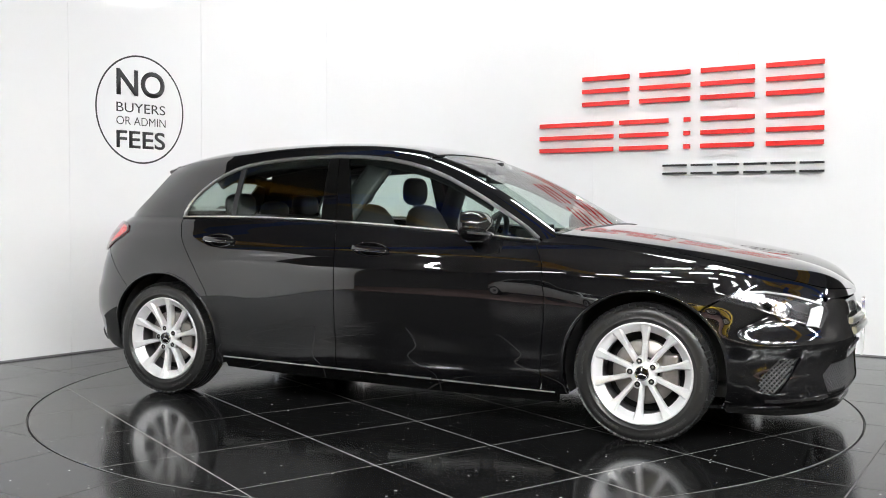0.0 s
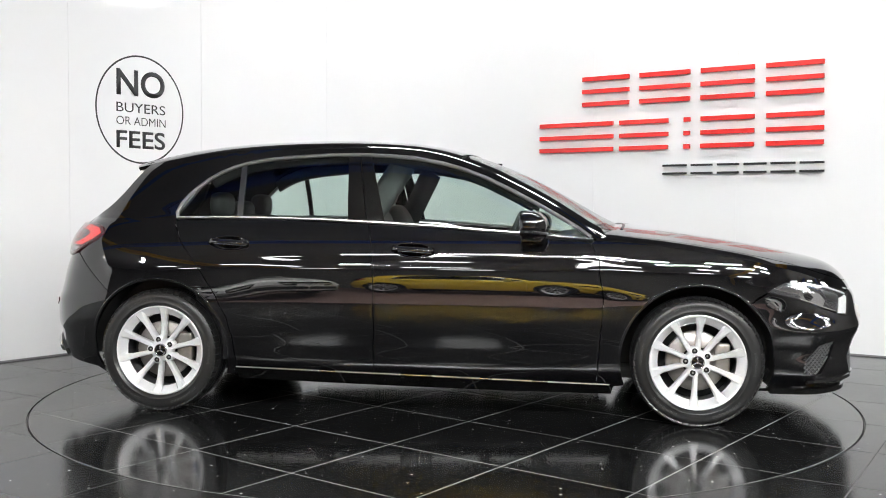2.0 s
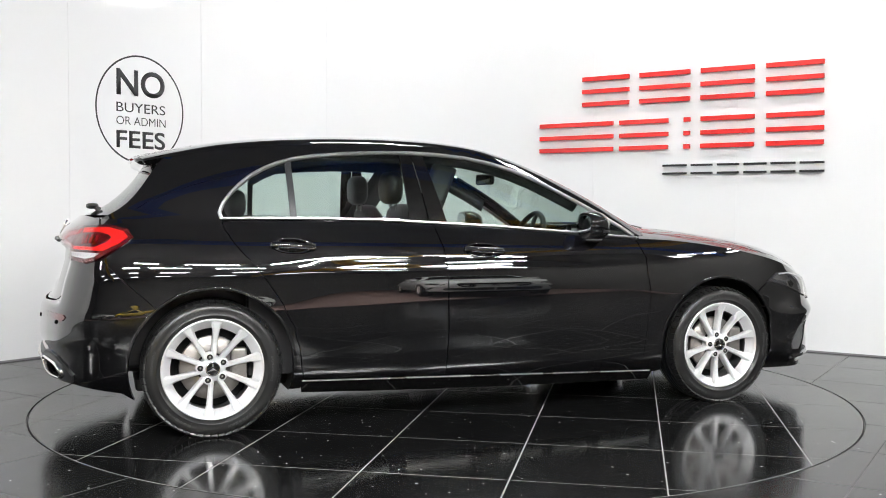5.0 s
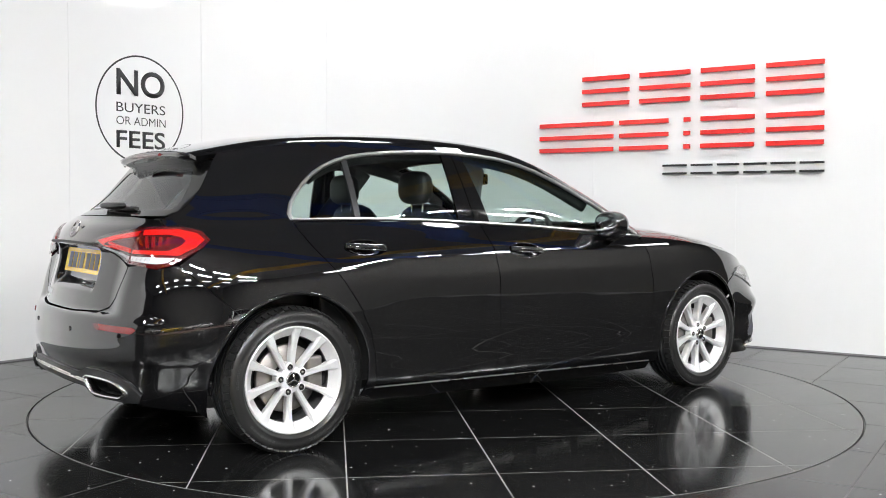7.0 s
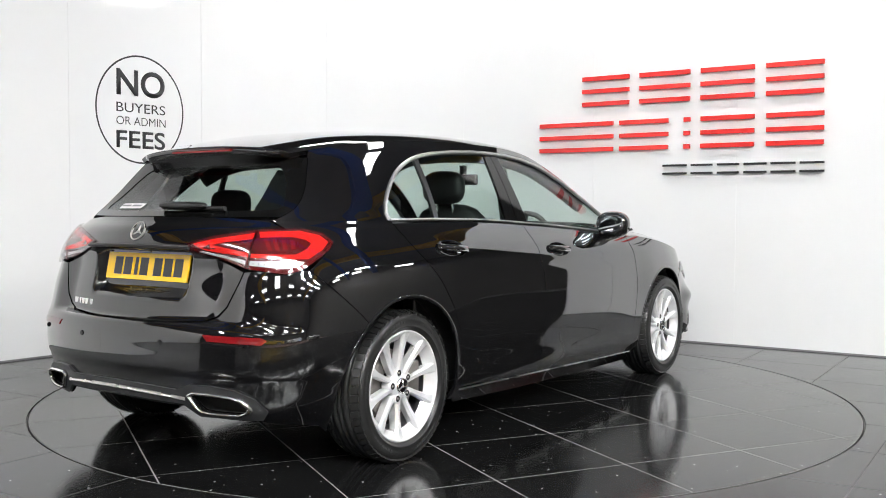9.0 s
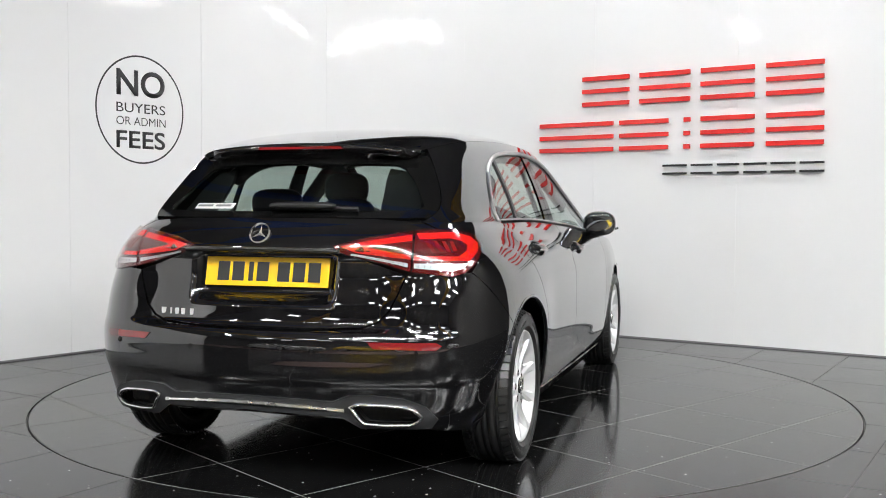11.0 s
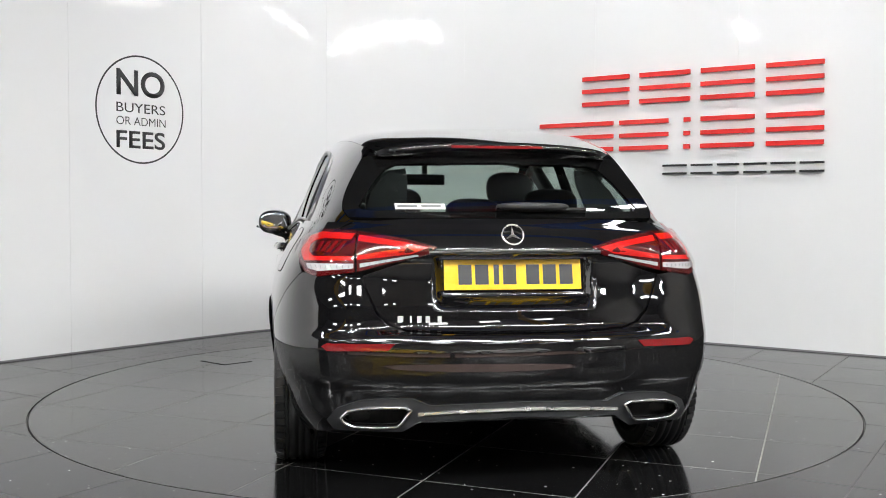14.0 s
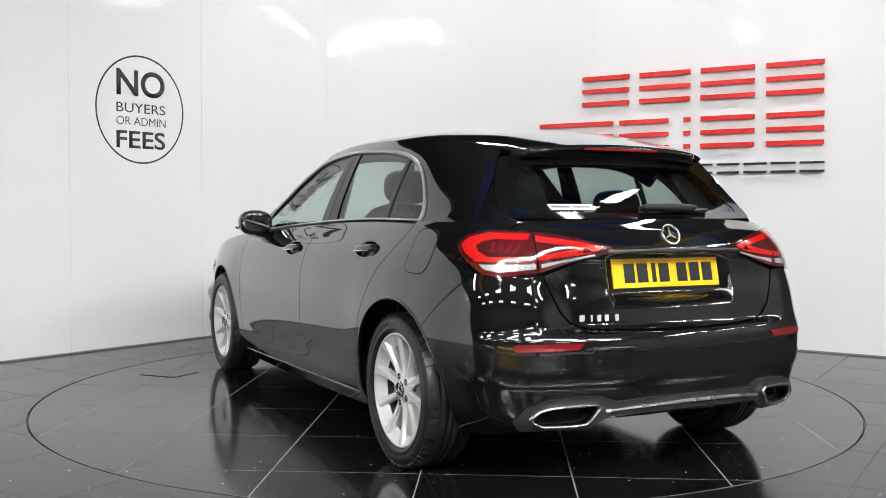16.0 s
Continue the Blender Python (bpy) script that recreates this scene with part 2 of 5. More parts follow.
def patch(name, poly, fmap, step=0.016, lift=0.0, flange=0.014, both=False, holes=(), outward=None):
    """A sheet over a polygon of a two-parameter surface, with exact normals and a turned-in rim.
    both: also its mirror image over y = 0, in the same mesh."""
    from mathutils.geometry import delaunay_2d_cdt
    loops = [edge_points(p, step) for p in (poly, *holes)]
    pts, edges = [], []
    for lp in loops:
        b = len(pts)
        pts += lp
        edges += [(b + i, b + (i + 1) % len(lp)) for i in range(len(lp))]
    arr = np.array(pts)
    lo, hi = arr.min(0), arr.max(0)
    gx, gy = np.meshgrid(np.arange(lo[0], hi[0], step), np.arange(lo[1], hi[1], step))
    gx = gx + (np.arange(gx.shape[0]) % 2)[:, None] * step * 0.5
    gx, gy = gx.ravel(), gy.ravel()
    keep = inside(gx, gy, loops[0])
    for h in loops[1:]:
        keep &= ~inside(gx, gy, h)
    gx, gy = gx[keep], gy[keep]
    if len(gx):
        dist = np.min(np.hypot(gx[:, None] - arr[None, :, 0], gy[:, None] - arr[None, :, 1]), axis=1)
        gx, gy = gx[dist > 0.55 * step], gy[dist > 0.55 * step]
    allp = [Vector(p) for p in pts] + [Vector((a, b)) for a, b in zip(gx, gy)]
    v2, _, f2, *_ = delaunay_2d_cdt(allp, edges, [], 0, 1e-7)
    uv = np.array([(v.x, v.y) for v in v2])
    tri = np.array([f for f in f2 if len(f) == 3])
    cen = uv[tri].mean(1)
    ok = inside(cen[:, 0], cen[:, 1], loops[0])
    for h in loops[1:]:
        ok &= ~inside(cen[:, 0], cen[:, 1], h)
    e1, e2 = uv[tri[:, 1]] - uv[tri[:, 0]], uv[tri[:, 2]] - uv[tri[:, 0]]
    ok &= np.abs(e1[:, 0] * e2[:, 1] - e1[:, 1] * e2[:, 0]) > 1e-9
    tri = tri[ok]
    h = 2e-3
    P = fmap(uv[:, 0], uv[:, 1])
    N = np.cross(fmap(uv[:, 0] + h, uv[:, 1]) - fmap(uv[:, 0] - h, uv[:, 1]), fmap(uv[:, 0], uv[:, 1] + h) - fmap(uv[:, 0], uv[:, 1] - h))
    N /= np.linalg.norm(N, axis=1, keepdims=True) + 1e-12
    ref = np.array(outward) if outward is not None else P.mean(0) - np.array([0, 0, 0.6])
    if np.sum(N @ ref) < 0:
        N = -N
    if both:  # no kink where a half meets its mirror image
        mid = np.abs(P[:, 1]) < 0.003
        P[mid, 1] = 0
        N[mid, 1] = 0
        N /= np.linalg.norm(N, axis=1, keepdims=True) + 1e-12
    P = P + N * lift
    fn = np.cross(P[tri[:, 1]] - P[tri[:, 0]], P[tri[:, 2]] - P[tri[:, 0]])
    bad = np.sum(fn * N[tri].mean(1), axis=1) < 0
    tri[bad] = tri[bad][:, ::-1]
    faces = tri.tolist()
    verts, norms = P.tolist(), N.tolist()
    if flange:
        count = {}
        for a, b, c in faces:
            for e in ((a, b), (b, c), (c, a)):
                count[e] = True
        for (a, b) in list(count):
            if (b, a) in count:
                continue
            if both and abs(P[a][1]) < 1e-3 and abs(P[b][1]) < 1e-3:
                continue
            side = np.cross(P[b] - P[a], N[a])
            side /= np.linalg.norm(side) + 1e-12
            i = len(verts)
            verts += [P[a].tolist(), P[b].tolist(), (P[b] - N[b] * flange).tolist(), (P[a] - N[a] * flange).tolist()]
            norms += [side.tolist()] * 4
            faces.append([i + 1, i, i + 3, i + 2])
    if both:
        n = len(verts)
        verts += [[x, -y, z] for x, y, z in verts]
        norms += [[x, -y, z] for x, y, z in norms]
        faces += [[n + k for k in f[::-1]] for f in faces]
    me = bpy.data.meshes.new(name)
    me.from_pydata(verts, [], faces)
    me.shade_smooth()
    me.normals_split_custom_set_from_vertices(norms)
    return me


def mirrored(me):
    """The mirror image of a mesh over y = 0, with its normals."""
    co = np.empty(len(me.vertices) * 3)
    me.vertices.foreach_get("co", co)
    co = co.reshape(-1, 3) * [1, -1, 1]
    faces = [list(p.vertices)[::-1] for p in me.polygons]
    no = np.zeros((len(me.vertices), 3))
    cn = np.empty(len(me.loops) * 3)
    me.corner_normals.foreach_get("vector", cn)
    li = np.empty(len(me.loops), int)
    me.loops.foreach_get("vertex_index", li)
    no[li] = cn.reshape(-1, 3) * [1, -1, 1]
    out = bpy.data.meshes.new(me.name)
    out.from_pydata(co.tolist(), [], faces)
    out.shade_smooth()
    out.normals_split_custom_set_from_vertices(no.tolist())
    for m in me.materials:
        out.materials.append(m)
    return out


# ---- showroom: floor, wall, roof ----
RING = 2.240
TILE_SIZE = 0.6


def slab(bm, pts, top=0.0, thick=0.012, bevel=0.0):
    a = [bm.verts.new((x, y, top)) for x, y in pts]
    b = [bm.verts.new((x, y, top - thick)) for x, y in pts]
    if sum(p[0] * q[1] - p[1] * q[0] for p, q in zip(pts, pts[1:] + pts[:1])) < 0:
        a, b = a[::-1], b[::-1]
    bm.faces.new(a)
    n = len(a)
    for i in range(n):
        bm.faces.new((a[i], b[i], b[(i + 1) % n], a[(i + 1) % n]))
    return bm


def square(i, j, ang, off, gap=0.003):
    c, s = math.cos(radians(ang)), math.sin(radians(ang))
    q = [(off[0] + i * TILE_SIZE + gap, off[1] + j * TILE_SIZE + gap), (off[0] + (i + 1) * TILE_SIZE - gap, off[1] + j * TILE_SIZE + gap),
         (off[0] + (i + 1) * TILE_SIZE - gap, off[1] + (j + 1) * TILE_SIZE - gap), (off[0] + i * TILE_SIZE + gap, off[1] + (j + 1) * TILE_SIZE - gap)]
    return [(c * x - s * y, s * x + c * y) for x, y in q]


def clip_ring(q, r, keep_in):
    """The part of a convex tile inside or outside the ring."""
    per = edge_points(q, 0.01)
    flag = [(math.hypot(*p) < r) == keep_in for p in per]
    if all(flag):
        return q
    if not any(flag):
        return None
    n = len(per)
    start = next(i for i in range(n) if flag[i] and not flag[i - 1])
    chain = []
    i = start
    while flag[i % n] and len(chain) < n:
        chain.append(per[i % n])
        i += 1
    a0, a1 = math.atan2(chain[-1][1], chain[-1][0]), math.atan2(chain[0][1], chain[0][0])
    d = (a1 - a0 + math.pi) % (2 * math.pi) - math.pi
    k = max(2, int(abs(d) * r / 0.04))
    corners = {tuple(np.round(p, 6)) for p in q}
    chain = [p for j, p in enumerate(chain) if j in (0, len(chain) - 1) or tuple(np.round(p, 6)) in corners]
    arc = [(r * math.cos(a0 + d * j / k), r * math.sin(a0 + d * j / k)) for j in range(k + 1)]
    out = chain + arc
    return out if len(out) > 2 else None


def build_floor():
    ground = part("floor", boxed(-13, 9, -14, 7, -0.25, -0.03), GROUT)
    tagged(ground, "black polished stone tile floor with fine grout joints", "floor", kind="structure")
    bm = bmesh.new()
    n, ring = 128, []
    for r, z in ((RING + 0.007, -0.0007), (13.5, -0.0007)):
        ring.append([bm.verts.new((r * math.cos(2 * math.pi * k / n), r * math.sin(2 * math.pi * k / n), z)) for k in range(n)])
    for k in range(n):
        bm.faces.new((ring[0][k], ring[1][k], ring[1][(k + 1) % n], ring[0][(k + 1) % n]))
    part("screed", bm, DARK_GROUT, ground)
    rest = bmesh.new()
    shared = None
    for i in range(-28, 24):
        for j in range(-28, 24):
            q = square(i, j, 58.0, (0.37, 0.05))
            cx, cy = sum(p[0] for p in q) / 4, sum(p[1] for p in q) / 4
            if not (-12.6 < cx < 8.6 and -7.0 < cy < 6.6):
                continue
            near = math.hypot(cx, cy + 0.3) < 4.4
            p = clip_ring(q, RING + 0.007, False) if near else q
            if not p:
                continue
            if not near:
                slab(rest, p)
            elif len(p) == 4:
                if shared is None:
                    shared = bpy.data.meshes.new("tile")
                    b2 = slab(bmesh.new(), square(0, 0, 0, (-0.3, -0.3)))
                    b2.to_mesh(shared)
                    b2.free()
                part("tile", shared, WORN_TILE, ground, m=pose(cx, cy, 0, 0, 0, 58.0))
            else:
                part("tile", slab(bmesh.new(), p), WORN_TILE, ground)
    tagged(part("far_tiles", rest, WORN_TILE, ground), kind="stuff")


def build_turntable():
    table_ob = new("turntable")
    tagged(table_ob, "round motorised turntable paved with black polished tiles", "turntable")
    bm = lathe([(RING - 0.002, -0.0007), (RING - 0.002, -0.02)], 128, "z")
    bm.faces.new([bm.verts.new((RING * 0.999 * math.cos(2 * math.pi * k / 128), RING * 0.999 * math.sin(2 * math.pi * k / 128), -0.0007)) for k in range(128)])
    part("deck", bm, GROUT, table_ob)
    part("rim", lathe([(RING - 0.006, -0.001), (RING, 0.0), (RING, -0.02)], 160, "z"), GAP, table_ob, "dark metal rim")
    for i in range(-5, 5):
        for j in range(-5, 5):
            p = clip_ring(square(i, j, 59.5, (0.0, 0.0)), RING - 0.007, True)
            if p:
                part("tile", slab(bmesh.new(), p), TILE, table_ob)
    for (x0, y0), (x1, y1) in (((1.306, 1.5), (1.112, 1.33)), ((1.112, 1.33), (1.235, 1.15))):
        d = Vector((x1 - x0, y1 - y0))
        n = Vector((-d.y, d.x)).normalized() * 0.004
        part("hatch_edge", slab(bmesh.new(), [(x0 - n.x, y0 - n.y), (x1 - n.x, y1 - n.y), (x1 + n.x, y1 + n.y), (x0 + n.x, y0 + n.y)], 0.0025, 0.0025), GAP, table_ob, "dark edge of a floor hatch")
    return table_ob


CORNER = Vector((-0.727, 3.850))
DIR_L, DIR_R = Vector((0.6167, 0.7872)), Vector((0.8393, -0.5436))
TANGENT, RADIUS = 1.75, 1.915
ARC = RADIUS * radians(84.85)
CENTRE = CORNER - DIR_L * TANGENT + Vector((DIR_L.y, -DIR_L.x)) * RADIUS


def wall_at(p, depth=0.0):
    """A point of the wall's plan p metres along it, and depth metres in front of it; 0 is where the bend begins."""
    if p < 0:
        return CORNER + DIR_L * (p - TANGENT) + Vector((DIR_L.y, -DIR_L.x)) * depth
    if p > ARC:
        return CORNER + DIR_R * (p - ARC + TANGENT) + Vector((DIR_R.y, -DIR_R.x)) * depth
    a = math.atan2(DIR_L.x, -DIR_L.y) - p / RADIUS
    return CENTRE + Vector((math.cos(a), math.sin(a))) * (RADIUS - depth)


def curved_slab(p0, p1, d0, d1, z0, z1):
    bm = bmesh.new()
    k = max(2, int((p1 - p0) / 0.015))
    rings = []
    for i in range(k + 1):
        p = p0 + (p1 - p0) * i / k
        a, b = wall_at(p, d0), wall_at(p, d1)
        rings.append([bm.verts.new(v) for v in ((*a, z0), (*b, z0), (*b, z1), (*a, z1))])
    for a, b in zip(rings, rings[1:]):
        for j in range(4):
            bm.faces.new((a[j], a[(j + 1) % 4], b[(j + 1) % 4], b[j])).smooth = True
            bm.edges.get((a[j], b[j])).smooth = False
    bm.faces.new(rings[0])
    bm.faces.new(rings[-1][::-1])
    bmesh.ops.recalc_face_normals(bm, faces=bm.faces)
    return bm


def build_wall():
    wall = part("wall_curved", curved_slab(-12.3, ARC + 3.47, -0.14, -0.016, 0.0, 3.3), SEAM)
    tagged(wall, "curved wall clad in glossy white panels with fine vertical seams", "wall", kind="structure")
    seams = [-0.283 - 1.163 * k for k in range(10, -1, -1)] + [0.95, 2.19] + [ARC + 0.595 + 1.199 * k for k in range(3)] + [ARC + 3.45]
    for a, b in zip(seams, seams[1:]):
        part("panel", curved_slab(a + 0.002, b - 0.002, -0.016, 0.0, 0.002, 3.3), WALL_WHITE, wall, smooth=False)
    for s in seams[7:15]:
        part("seam_strip", curved_slab(s - 0.007, s + 0.007, 0.0005, 0.003, 0.002, 3.3), WALL_WHITE, wall)
    # a thin grey strip draws the shadow line at the wall's foot
    part("base_shadow_strip", curved_slab(-11.9, ARC + 3.44, 0.001, 0.006, 0.001, 0.012), GREY_INK, wall)


def on_wall(s, z, right, depth=0.0):
    q = wall_at((s - TANGENT + ARC) if right else (s + TANGENT), depth)
    return Vector((q.x, q.y, z))


def wall_frame(s, z, right, depth=0.0):
    d = DIR_R if right else DIR_L
    m = Matrix(((d.x, 0, d.y, 0), (d.y, 0, -d.x, 0), (0, 1, 0, 0), (0, 0, 0, 1)))
    m.translation = on_wall(s, z, right, depth)
    return m


def text_mesh(body, width, height, bold=0.0, depth=0.001):
    cu = bpy.data.curves.new("words", "FONT")
    cu.body = body
    cu.size = 1.0
    cu.offset = bold
    cu.resolution_u = 6
    ob = new("words", cu)
    me = bpy.data.meshes.new_from_object(ob.evaluated_get(bpy.context.evaluated_depsgraph_get()))
    bpy.data.objects.remove(ob)
    xs, ys = [v.co.x for v in me.vertices], [v.co.y for v in me.vertices]
    x0, y0, sx, sy = min(xs), min(ys), width / (max(xs) - min(xs)), height / (max(ys) - min(ys))
    bm = bmesh.new()
    bm.from_mesh(me)
    for v in bm.verts:
        v.co = ((v.co.x - x0) * sx, (v.co.y - y0) * sy, 0)
    geo = bmesh.ops.extrude_face_region(bm, geom=bm.faces[:])["geom"]
    for v in geo:
        if isinstance(v, bmesh.types.BMVert):
            v.co.z = depth
    bmesh.ops.recalc_face_normals(bm, faces=bm.faces)
    return bm


def build_signs():
    ring = new("wall_sign")
    ring.matrix_basis = wall_frame(-2.605, 1.805, False, 0.0008)
    tagged(ring, "round charcoal vinyl notice reading no buyers or admin fees", "sign")
    part("circle", lathe([(0.398, 0), (0.411, 0), (0.411, 0.001), (0.398, 0.001)], 96, "z", True), VINYL, ring, m=Matrix.Diagonal((0.945, 1, 1, 1)))
    for words, x, z, w, h, bold in (("NO", -0.211, 0.098, 0.425, 0.2, 0.02), ("BUYERS", -0.213, -0.026, 0.43, 0.072, 0.0), ("OR ADMIN", -0.214, -0.121, 0.434, 0.062, -0.008),
                                    ("FEES", -0.215, -0.296, 0.43, 0.133, 0.014)):
        part("lettering", text_mesh(words, w, h, bold), VINYL, ring, m=pose(x, z, 0))
    # the firm's name is drawn as plain bars of its colour and extent
    red = new("company_sign")
    red.matrix_basis = wall_frame(1.850, 1.547, True, 0.022)
    tagged(red, "raised red acrylic company sign with a dark grey line below", "sign")

    def bar(x0, x1, z0, z1, mat, name="bar", slant=0.0):
        bm = bmesh.new()
        box(bm, x0, x1, z0, z1, -0.012, 0.01)
        for v in bm.verts:
            v.co.x += slant * (v.co.y - z0)
        part(name, bm, mat, red)

    for x0, x1 in ((0.400, 0.817), (0.908, 1.330), (1.416, 1.835), (1.922, 2.340)):
        for z0, z1 in ((0.591, 0.627), (0.486, 0.521), (0.379, 0.415)):
            bar(x0, x1, z0, z1, SIGN_RED)
    for x0, x1 in ((0.0, 0.68), (0.737, 1.154), (1.283, 1.334), (1.420, 1.837), (1.928, 2.345)):
        for z0, z1 in ((0.213, 0.249), (0.106, 0.141), (0.0, 0.036)):
            bar(x0, x1, z0, z1, SIGN_RED)
    for x0, x1 in ((1.113, 1.310), (1.346, 1.517), (1.556, 1.726), (1.762, 1.934), (1.966, 2.146), (2.178, 2.352)):
        bar(x0, x1, -0.139, -0.123, SIGN_EDGE)
        bar(x0, x1, -0.203, -0.187, SIGN_EDGE)


def build_hall():
    for name, a in (("wall_south", (-13, 9, -14.2, -14)), ("wall_north", (-13, 9, 7, 7.2)), ("wall_west", (-13.2, -13, -14, 7)), ("wall_east", (9, 9.2, -14, 7))):
        tagged(part(name, boxed(*a, -0.1, 5.4), BACK_WALL), "plain dark grey showroom wall", "wall", kind="structure")
    tagged(part("ceiling", boxed(-13.2, 9.2, -14.2, 7.2, 5.4, 5.6), ROOF_DARK), "dark sheet metal showroom roof", "ceiling", kind="structure")
    tagged(part("floor_hall", boxed(-12.9, 8.9, -13.9, -6.6, 0.004, 0.012), CARPET), "brown sales floor behind the turntable area", "floor", kind="structure")
    for x in (-6.4, 5.6):
        b = new("roof_beam")
        tagged(b, "steel roof beam painted yellow", "beam", "roof beams")
        part("web", boxed(x - 0.02, x + 0.02, -14, 7, 4.98, 5.36), BEAM_YELLOW, b)
        part("flange", boxed(x - 0.11, x + 0.11, -14, 7, 4.94, 4.98), BEAM_YELLOW, b)
        part("flange", boxed(x - 0.11, x + 0.11, -14, 7, 5.36, 5.4), BEAM_YELLOW, b)
    for y in (-3.0, -0.4):
        b = new("roof_beam")
        tagged(b, "steel roof beam painted blue", "beam", "roof beams")
        part("web", boxed(-13, 9, y - 0.03, y + 0.03, 4.6, 4.9), BLUE_STEEL, b)
        part("flange", boxed(-13, 9, y - 0.16, y + 0.16, 4.55, 4.6), BLUE_STEEL, b)
        part("flange", boxed(-13, 9, y - 0.16, y + 0.16, 4.9, 4.93), BLUE_STEEL, b)
    lamp = new("strip_light")
    tagged(lamp, "suspended white linear ceiling light, switched on, one added as fill", "ceiling light", "ceiling lights")
    part("housing", boxed(-0.8, 0.8, -0.05, 0.05, 0.0, 0.06, bevel=0.01), HOUSING, lamp)
    part("diffuser", boxed(-0.78, 0.78, -0.04, 0.04, -0.012, -0.001), DIFFUSER, lamp)
    for x in (-0.6, 0.6):
        part("cable", boxed(x - 0.004, x + 0.004, -0.004, 0.004, 0.07, 0.71), HOUSING, lamp)
    spots = [(x, -7.0, 4.7, 0) for x in (-1.4, 1.0, 3.4, 5.8)] + [(x, -8.0, 4.7, 0) for x in (-2.6, -0.2, 2.2, 4.6, 7.0)]
    # the last one, far left, is an unseen fill lamp for the far wall
    spots += [(7.4, -0.9, 4.7, 90), (7.6, -3.3, 4.7, 90), (-7.2, -6.4, 4.7, 52)]
    for k, (x, y, z, turned) in enumerate(spots):
        m = pose(x, y, z, 0, 0, turned)
        if k:
            copy_thing(lamp, m)
        else:
            lamp.matrix_basis = m
    short = new("panel_light")
    tagged(short, "wide white panel light in a row under the showroom roof, some added as wall wash", "ceiling light", "rows of panel lights")
    part("housing", boxed(-0.52, 0.52, -0.22, 0.22, 0.0, 0.06, bevel=0.01), HOUSING, short)
    part("diffuser", boxed(-0.5, 0.5, -0.2, 0.2, -0.012, -0.001), DIM_DIFFUSER, short)
    part("cable", boxed(-0.004, 0.004, -0.004, 0.004, 0.06, 0.61), HOUSING, short)
    rows = [(x, y, 0) for y in (-9.6, -11.8) for x in (-8.0, -5.2, -2.4, 0.4, 3.2, 6.0)]
    rows += [(8.4, y, 90) for y in (-4.6, -1.8, 1.0)]
    for p in (1.4, ARC + 0.6, ARC + 2.0, ARC + 3.4):  # added, unseen row along the curved wall that brightens its panels
        q, ahead = wall_at(p, 1.2), wall_at(p + 0.1, 1.2) - wall_at(p - 0.1, 1.2)
        rows.append((q.x, q.y, math.degrees(math.atan2(ahead.y, ahead.x))))
    for k, (x, y, turned) in enumerate(rows):
        m = pose(x, y, 4.8, 0, 0, turned)
        if k:
            copy_thing(short, m)
        else:
            short.matrix_basis = m


build_floor()
TURNTABLE = build_turntable()
build_wall()
build_signs()
build_hall()


# ---- the car: its surfaces ----
# x forward, y to the car's left, z up; the origin lies on the floor between the axles
PLAN = [(-1, 0), (-0.99975, 0.06), (-0.997, 0.2), (-0.986, 0.4), (-0.966, 0.6), (-0.938, 0.77), (-0.9, 0.868), (-0.84, 0.928), (-0.7, 0.975), (-0.5, 0.993), (0, 1), (0.4, 0.998),
        (0.58, 0.985), (0.7, 0.962), (0.8, 0.915), (0.88, 0.82), (0.94, 0.66), (0.975, 0.46), (0.993, 0.22), (0.9994, 0.06), (1, 0)]
_len = np.concatenate([[0], np.cumsum([math.hypot((b[0] - a[0]) * 2.2, (b[1] - a[1]) * 0.88) for a, b in zip(PLAN, PLAN[1:])])])
U_END = _len[-1]
# the outline runs on past both ends as its own mirror image, so that tail and nose are smooth across the middle
_out = ([(-u, p[0], -p[1]) for u, p in zip(_len[3:0:-1], PLAN[3:0:-1])] + [(u, *p) for u, p in zip(_len, PLAN)]
        + [(2 * U_END - u, p[0], -p[1]) for u, p in zip(_len[-2:-5:-1], PLAN[-2:-5:-1])])
PX, PY = table([q[:2] for q in _out], 5), table([(q[0], q[2]) for q in _out], 5)
U_MID = float(np.interp(0.0, [p[0] for p in PLAN], _len))
_u = np.linspace(0, U_END, 3001)
_px = np.maximum.accumulate(PX(_u) + 1e-9 * np.arange(3001))
HALF = table([(0.1, 0.79), (0.15, 0.815), (0.2, 0.842), (0.26, 0.872), (0.36, 0.886), (0.44, 0.892), (0.5, 0.8948), (0.6, 0.8955), (0.7, 0.8935), (0.76, 0.8885), (0.82, 0.874), (0.88, 0.847), (0.93, 0.815),
              (0.97, 0.788), (1.0, 0.765), (1.06, 0.735)])
REAR = table([(0.1, 2.0), (0.2, 2.08), (0.28, 2.12), (0.385, 2.129), (0.405, 2.132), (0.42, 2.138), (0.5, 2.14), (0.575, 2.134), (0.605, 2.12), (0.64, 2.109), (0.7, 2.095), (0.8, 2.069), (0.88, 2.06), (0.93, 2.035),
              (0.97, 2.005), (1.0, 1.965), (1.03, 1.93)], 3)
FRONT = table([(0.1, 2.08), (0.16, 2.17), (0.2, 2.25), (0.3, 2.277), (0.45, 2.285), (0.58, 2.29), (0.65, 2.27), (0.72, 2.2), (0.8, 2.15), (0.9, 2.12), (1.03, 2.1)], 3)


FLARE = table([(0.1, 0.8), (0.2, 0.85), (0.28, 0.92), (0.35, 0.95), (0.4, 0.8), (0.45, 0.6), (0.55, 0.2), (0.63, 0.0), (1.1, 0.0)], 3)


